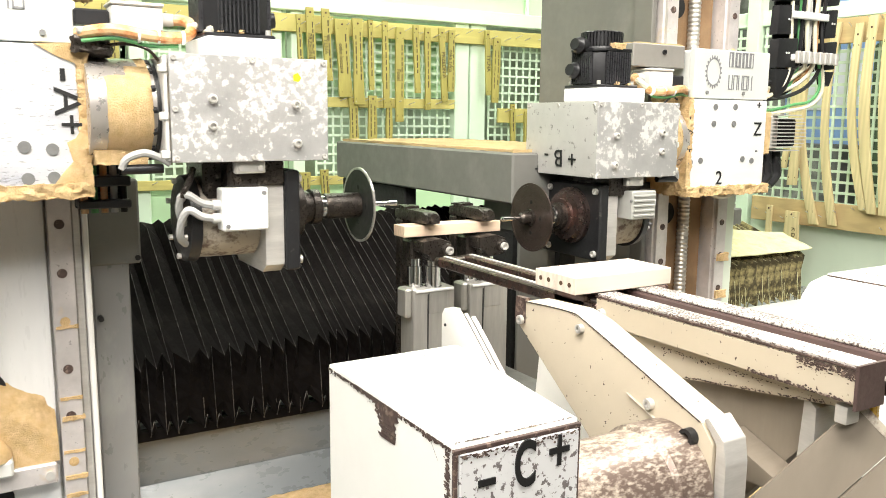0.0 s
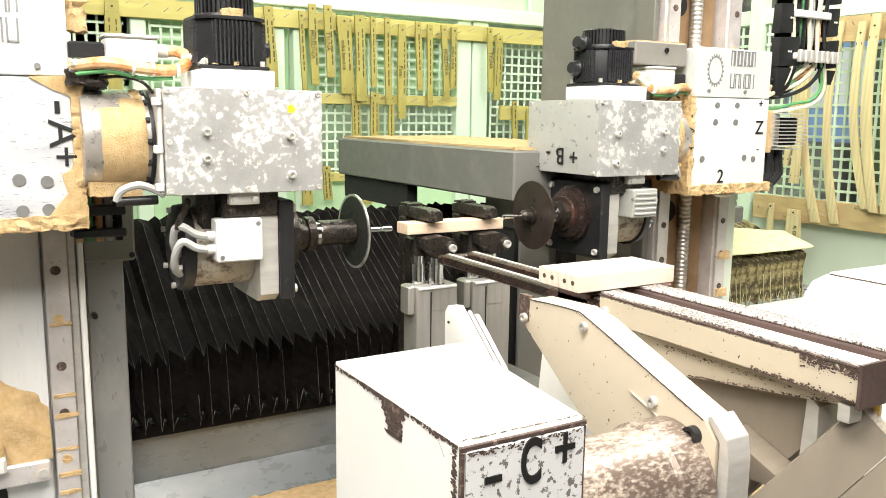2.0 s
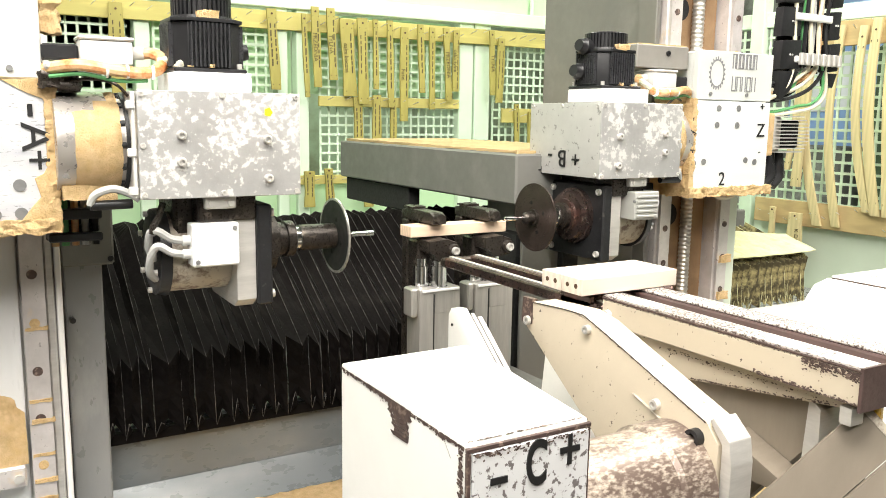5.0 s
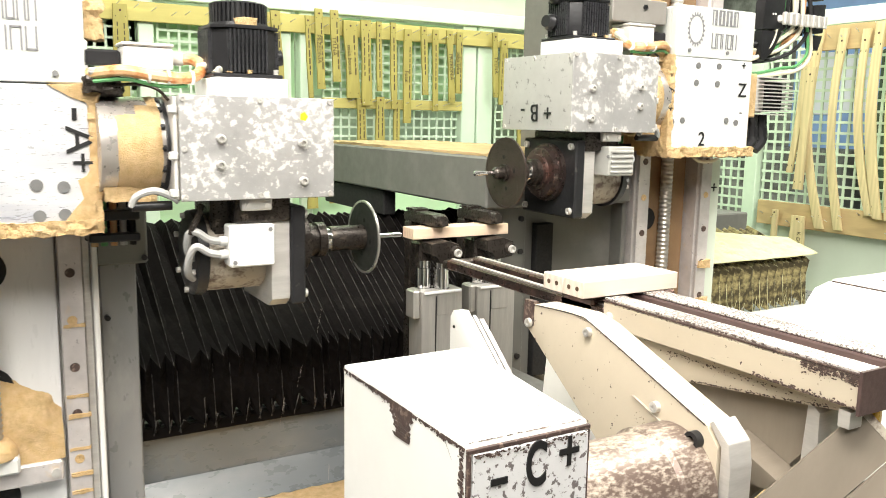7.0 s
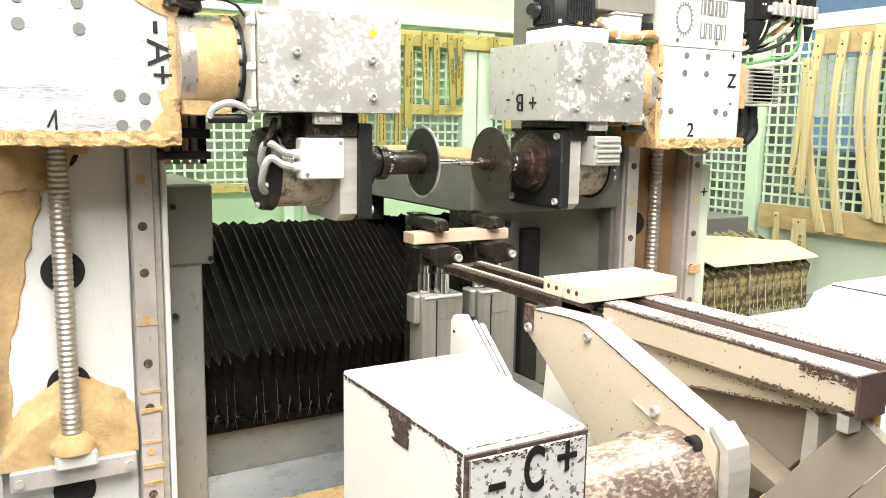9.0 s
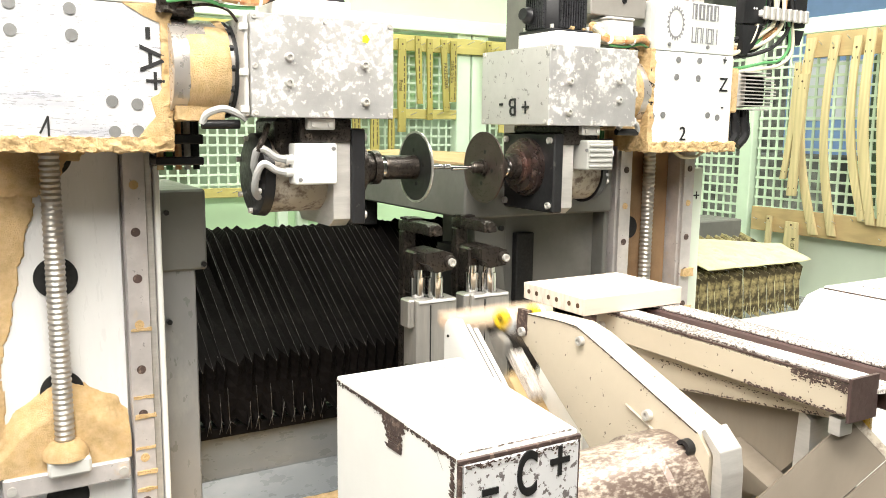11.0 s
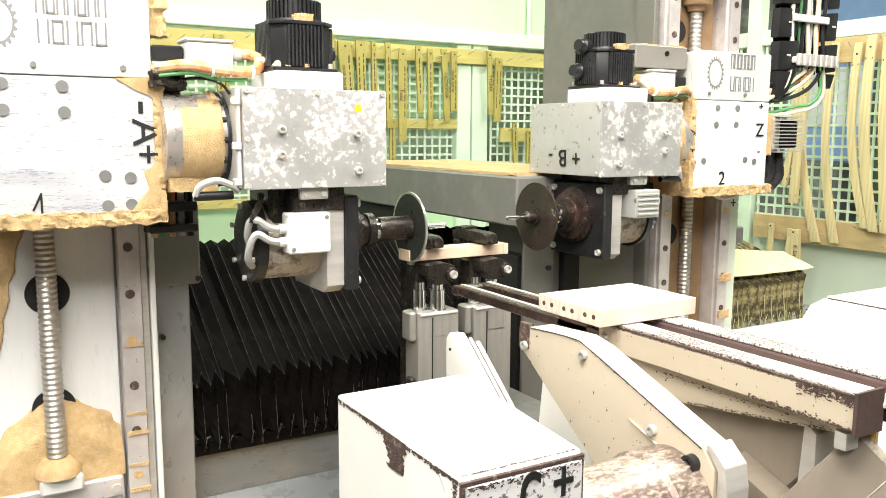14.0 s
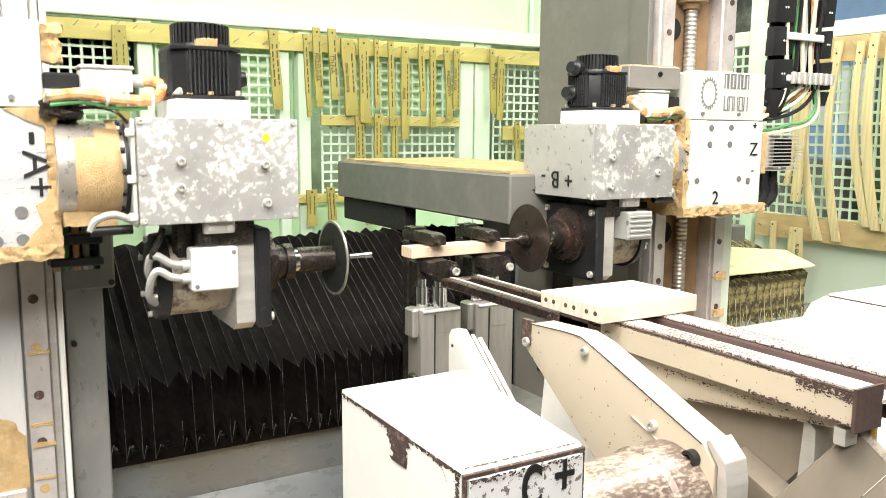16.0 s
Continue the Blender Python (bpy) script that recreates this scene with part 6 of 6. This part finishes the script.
    part("rail_bolt", bm_lathe(B(), (0.708, 0.786, 1.253), (-1, 0, 0), [(0, 0.0065), (0.007, 0.006), (0.0072, 0.0035), (0.004, 0.003)], 16), MILLED, l)
    part("end_tab", bm_prism(B(), [(0.458, 1.2335), (0.445, 1.2325), (0.445, 1.215), (0.458, 1.215)], "x", 0.712, 0.732, bevel=0.0015), MILLED, l)
    part("oil_cup", cyl((0.758, 0.462, 1.19), (0.758, 0.462, 1.235), 0.018, seg=24), AMBER, l, "amber oil cup")
    part("support_leg", box(0.74, 0.80, 0.60, 0.70, 0.0, 1.05, bevel=0.006), CASE, l)
    q = thing("waiting_table", (0.76, 0.17, 0), "small steel table that holds the next blank", "table")
    part("tabletop", box(0.66, 0.86, 0.09, 0.26, 1.262, 1.277, bevel=0.002), TRAY, q)
    for x in (0.68, 0.84):
        part("leg", box(x - 0.012, x + 0.012, 0.16, 0.19, 0, 1.262), CASE, q)
    t = thing("sheet_chute", (0.72, 0.43, 1.15), "slanting beige sheet-metal chute with a worn edge", "chute")
    a = Vector((0.7389, 0.4534, 1.2266))
    b = Vector((0.6449, 0.4929, 1.1376))
    e = (b - a).normalized()
    n = Vector((-0.55, -0.80, 0.25)).normalized()
    n = (n - e * n.dot(e)).normalized()
    w = e.cross(n)
    w = w if w.z < 0 else -w
    for k, (u0, u1, v0, v1, d0, d1) in enumerate(((0.0, 0.30, 0.0, 0.052, -0.004, 0.0), (-0.012, 0.30, 0.0535, 0.18, -0.002, 0.003))):
        bm = B()
        vs = [bm.verts.new(a + e * u + w * v + n * d) for u in (u0, u1) for v in (v0, v1) for d in (d0, d1)]
        for q in ((0, 1, 3, 2), (4, 6, 7, 5), (0, 4, 5, 1), (2, 3, 7, 6), (0, 2, 6, 4), (1, 5, 7, 3)):
            bm.faces.new([vs[i] for i in q])
        part("sheet", bm, TRAY, t, "bent beige metal sheet")
    bm = B()
    vs = [bm.verts.new(a + e * u + w * v + n * d) for u in (-0.008, 0.0) for v in (0.004, 0.05) for d in (-0.012, 0.0005)]
    for q in ((0, 1, 3, 2), (4, 6, 7, 5), (0, 4, 5, 1), (2, 3, 7, 6), (0, 2, 6, 4), (1, 5, 7, 3)):
        bm.faces.new([vs[i] for i in q])
    part("worn_lip", bm, CREAM_WORN, t)
    part("prop", box(0.735, 0.745, 0.40, 0.44, 0.0, 1.12), CASE, t)
    return l


def board(y0, label):
    t = solid("wood_blank", box(0.672, 0.842, y0, y0 + 0.0415, 1.2775, 1.300, bevel=0.0008), BEECH_LIT, label, "wood blank", "", "blanks in the magazine", at=(0.76, y0 + 0.02, 1.29))
    for dy in (0.012, 0.029):
        part("dowel_hole", cyl((0.6722, y0 + dy, 1.289), (0.6714, y0 + dy, 1.289), 0.0032, seg=14), DOWEL, t)
    return t


def side_housing():
    h = thing("side_housing", (1.2, 0.7, 1.0), "white painted machine housing with rounded shoulders", "machine housing")
    part("housing", bm_prism(B(), [(1.08, 1.0), (1.128, 1.18), (1.155, 1.228), (1.172, 1.246), (1.205, 1.2535), (1.75, 1.2535), (1.75, 1.0)], "y", 0.60, 0.816, bevel=0.006), WHITE, h, "white painted housing")
    part("lid", box(1.2085, 1.75, 0.605, 0.811, 1.2537, 1.2575, bevel=0.0015), WHITE, h)
    part("lid_seam", box(1.2055, 1.2082, 0.61, 0.808, 1.2530, 1.2552), BARE, h)
    part("housing_foot", box(1.12, 1.75, 0.62, 0.80, 0, 0.998), CASE, h)
    bm = B()
    for k in range(5):
        quad_bar(bm, 1.262 + 0.006 * (k % 3), 1.266 + 0.006 * (k % 3), 0.775 - 0.006 * k, 0.779 - 0.006 * k, 1.2574, 1.2578)
    tagged(part("scratch_mark", bm, BARE, h, "small dark scratches"), kind="stuff")
    p = thing("bed_cover", (2.0, 1.3, 0.5), "pale sloping sheet cover of the machine bed", "cover")
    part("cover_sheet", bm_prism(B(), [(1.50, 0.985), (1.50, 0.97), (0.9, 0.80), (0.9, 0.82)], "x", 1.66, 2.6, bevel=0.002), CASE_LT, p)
    part("cover_foot", box(1.7, 2.5, 1.0, 1.45, 0.0, 0.80), CASE, p)


hall()
hanging_templates()
machine_bed()
COLUMN_L = column_left()
COLUMN_R, BEAM_R = column_right()
HEAD_L, BLADE_L = spindle_head(False)
HEAD_R, BLADE_R = spindle_head(True)
BELLOWS_L, FOLDS_L = bellows("way_bellows", "black cloth way bellows in sharp folds between the columns", 44, 0.25, 1.34,
                             [(1.93, 1.264), (1.86, 1.260), (1.519, 1.045), (1.546, 0.930)], [(1.93, 1.256), (1.845, 1.226), (1.548, 1.062), (1.530, 0.908)], 0.0135, RUBBER, CREASE_AND_HEM, 3, 0.5)
BELLOWS_R, FOLDS_R = bellows("way_bellows", "dust-caked way bellows beside the outer column", 17, 1.66, 2.12,
                             [(1.72, 1.19), (1.492, 1.112), (1.514, 1.0)], [(1.72, 1.17), (1.514, 1.122), (1.50, 0.985)], 0.0165, DUSTY, DUSTY_TOP, 5, 0.1)
top = thing("bellows_cover", (1.9, 1.7, 1.2), "loose yellow dusty sheet on the bellows", "cover")
bm = B()
lower = [bm.verts.new(v) for v in ((1.70, 1.486, 1.136), (2.135, 1.486, 1.1345), (2.15, 1.60, 1.166), (1.67, 1.735, 1.204))]
upper = [bm.verts.new(v.co + Vector((0, 0, 0.0025))) for v in lower]
bm.faces.new(lower[::-1]), bm.faces.new(upper)
for k in range(4):
    bm.faces.new((lower[k], lower[(k + 1) % 4], upper[(k + 1) % 4], upper[k]))
bmesh.ops.subdivide_edges(bm, edges=bm.edges[:], cuts=12, use_grid_fill=True)
for v in bm.verts:
    v.co.z += 0.004 * noise.noise(v.co * 18)
part("cover_sheet", bm, DUSTY_TOP, top)
for dx, rear in ((0.0, False), (0.119, True)):
    clamp_unit(dx, rear)
FORK = fork()
c_unit()
swing_arm()
slide_way()
GRIP, FINGERS = gripper()
loader()
side_housing()
OLD = workpiece(0.6808, 0.888, "workpiece", "finished beech workpiece held in the clamps")
FRESH = workpiece(0.6815, 0.887, "workpiece", "fresh beech blank held in the clamps")
CUT_L = workpiece(0.6672, 0.6805, "offcut", "small beech offcut from the end of the blank")
CUT_R = workpiece(0.8880, 0.8990, "offcut", "small beech offcut from the end of the blank")
BOARDS = [board(0.842, "pale beech blank with drilled dowel holes in the magazine"), board(0.799, "pale beech blank with drilled dowel holes in the magazine"),
          board(0.7565, "pale beech blank last in the magazine row")]


def wood_chip(seed, outer):
    """A splinter of beech, at first still inside the end of the piece that is to be cut."""
    r = random.Random(seed)
    a = Vector(((0.8820 if outer else 0.6835) + r.uniform(0, 0.004), 1.292 + r.uniform(0, 0.02), 1.2935 + r.uniform(0, 0.011)))
    w, h, ln = r.uniform(0.0004, 0.0009), r.uniform(0.0003, 0.0006), r.uniform(0.0012, 0.0032)
    bm = bm_prism(B(), [(a.y - w, a.z - ln), (a.y + w, a.z - ln * 0.8), (a.y + w * 0.7, a.z + ln), (a.y - w * 0.8, a.z + ln * 0.7)], "x", a.x - h, a.x + h)
    return solid("wood_chip", bm, BEECH_LIT, "tiny pale beech chip thrown from the saw", "wood chip", "", "flying wood chips", at=a)


CHIP_BURSTS = [(start, outer, [wood_chip(1000 * n + k, outer) for k in range(count)]) for n, (start, count, outer) in enumerate(((2.85, 40, False), (6.2, 60, False), (12.7, 44, True), (13.35, 24, False)))]


# ---- what moves ----
def between(rows, t):
    """Travel at t seconds, straight from row to row."""
    for a, b in zip(rows, rows[1:]):
        if a[0] <= t <= b[0]:
            u = (t - a[0]) / (b[0] - a[0])
            return [p + (q - p) * u for p, q in zip(a[1:], b[1:])]
    return list(rows[-1][1:])


def slide(ob, rows):
    """Keys a thing along rows of seconds and offset from where it was built."""
    home = ob.location.copy()
    walk(ob, [(t, Matrix.Translation(home + Vector(v))) for t, *v in rows])


def motions():
    slide(COLUMN_L, [(t, x, 0, 0) for t, x, z in LEFT])
    slide(HEAD_L, [(t, x, 0, z) for t, x, z in LEFT])
    slide(COLUMN_R, [(t, x, 0, 0) for t, x, z in RIGHT])
    slide(BEAM_R, [(t, x, 0, 0) for t, x, z in RIGHT])
    slide(HEAD_R, [(t, x, 0, z) for t, x, z in RIGHT])
    for base, folds, ends in ((BELLOWS_L, FOLDS_L, (0.25, 1.34)), (BELLOWS_R, FOLDS_R, (1.66, 2.12))):
        o = ORIGIN[base.name]
        for ob, u in folds:
            rows = []
            for (t, xl, zl), (t2, xr, zr) in zip(LEFT, RIGHT):
                a, b = (ends[0] + xl, ends[1] + xr) if base is BELLOWS_L else (ends[0] + xr, ends[1])
                rows.append((t, Matrix.Translation((a + (b - a) * u - o.x, -o.y, -o.z))))
            walk(ob, rows)
    for blade, turn in ((BLADE_L, 1), (BLADE_R, -1)):
        home = blade.location.copy()
        walk(blade, [(k * 0.1, Matrix.Translation(home) @ pose(0, 0, 0, turn * 67 * k)) for k in range(161)])
    # clamping cycle: the finished piece leaves, a fresh one comes up the slideway
    d = -UP
    far, half = d * 0.46, d * 0.20
    lift = Vector((0.012, -0.03, 0.012))
    slide(GRIP, [(0, *far), (9.3, *far), (9.8, 0, 0, 0), (10.0, 0, 0, 0), (10.5, *far), (10.7, *far), (11.2, *lift), (11.3, *(lift * 0.8)), (11.45, 0, 0, 0), (12.6, 0, 0, 0),
                 (13.0, *(d * 0.072)), (13.3, *(d * 0.117)), (13.5, *(d * 0.140)), (13.8, *(d * 0.21)), (14.1, *far), (16, *far)])
    # the fingers draw back and open once the clamps hold the piece
    hinge = Vector((0, 1.204, 1.189)) - ORIGIN[GRIP.name]
    drawn = Matrix.Translation(hinge) @ pose(0, 0, 0, 35) @ Matrix.Translation(-hinge)
    for arm in FINGERS:
        walk(arm, [(0, Matrix.Identity(4)), (12.6, Matrix.Identity(4)), (12.95, drawn), (16, drawn)])
    gone = d * 0.46 + Vector((0, -0.02, -0.05))
    slide(OLD, [(0, 0, 0, 0), (9.9, 0, 0, 0), (10.0, 0, 0, 0), (10.5, *gone), (16, *gone)])
    for ob, fall in ((FRESH, None), (CUT_L, 13.75), (CUT_R, 14.35)):
        rows = [(0, *gone), (10.7, *gone), (11.2, *lift), (11.3, *(lift * 0.8)), (11.45, 0, 0, 0)]
        if fall:
            rows += [(fall, 0, 0, 0), (fall + 0.1, 0, -0.01, -0.05), (fall + 0.3, 0, -0.03, -0.5), (16, 0, -0.03, -0.5)]
        else:
            rows += [(16, 0, 0, 0)]
        slide(ob, rows)
    for start, outer, flock in CHIP_BURSTS:
        r = random.Random(int(start * 100))
        for ob in flock:
            go = start + r.uniform(0, 0.45)
            up = r.random() < 0.35
            v = Vector((r.gauss(0.75, 0.3) if outer else r.gauss(-0.25, 0.22), r.gauss(-0.15, 0.25), r.uniform(0.9, 2.1) if up or outer else r.uniform(-1.6, -0.2)))
            rest = [(0, 0, 0, 0)] if start < 11 else [(0, *gone), (10.7, *gone), (11.2, *lift), (11.3, *(lift * 0.8)), (11.45, 0, 0, 0)]
            rows, t, off = rest + [(go, 0, 0, 0)], 0.0, Vector((0, 0, 0))
            floor_drop = 0.757 - ob.location.z
            while off.z > floor_drop + 0.001 and t < 1.5:
                t += 0.05
                off = v * t + Vector((0, 0, -4.9 * t * t))
                off.z = max(off.z, floor_drop)
                rows.append((go + t, *off))
            slide(ob, rows + [(16.2, *off)])
    back = (0, -0.33, 0)
    slide(FORK, [(0, 0, 0, 0), (9.4, 0, 0, 0), (10.2, *back), (13.6, *back), (14.0, 0, -0.045, 0), (14.4, 0, 0, 0), (16, 0, 0, 0)])
    for k, ob in enumerate(BOARDS):
        s = (-0.022, 0, 0)
        if k < 2:
            slide(ob, [(0, 0, 0, 0), (9.6, 0, 0, 0), (10.8, *s), (11.3, *s), (11.5, 0, 0, 0), (16, 0, 0, 0)])
        else:
            slide(ob, [(0, 0, -0.60, 0), (9.6, 0, -0.60, 0), (10.8, -0.022, 0, 0), (11.3, *s), (11.5, 0, 0, 0), (16, 0, 0, 0)])


motions()
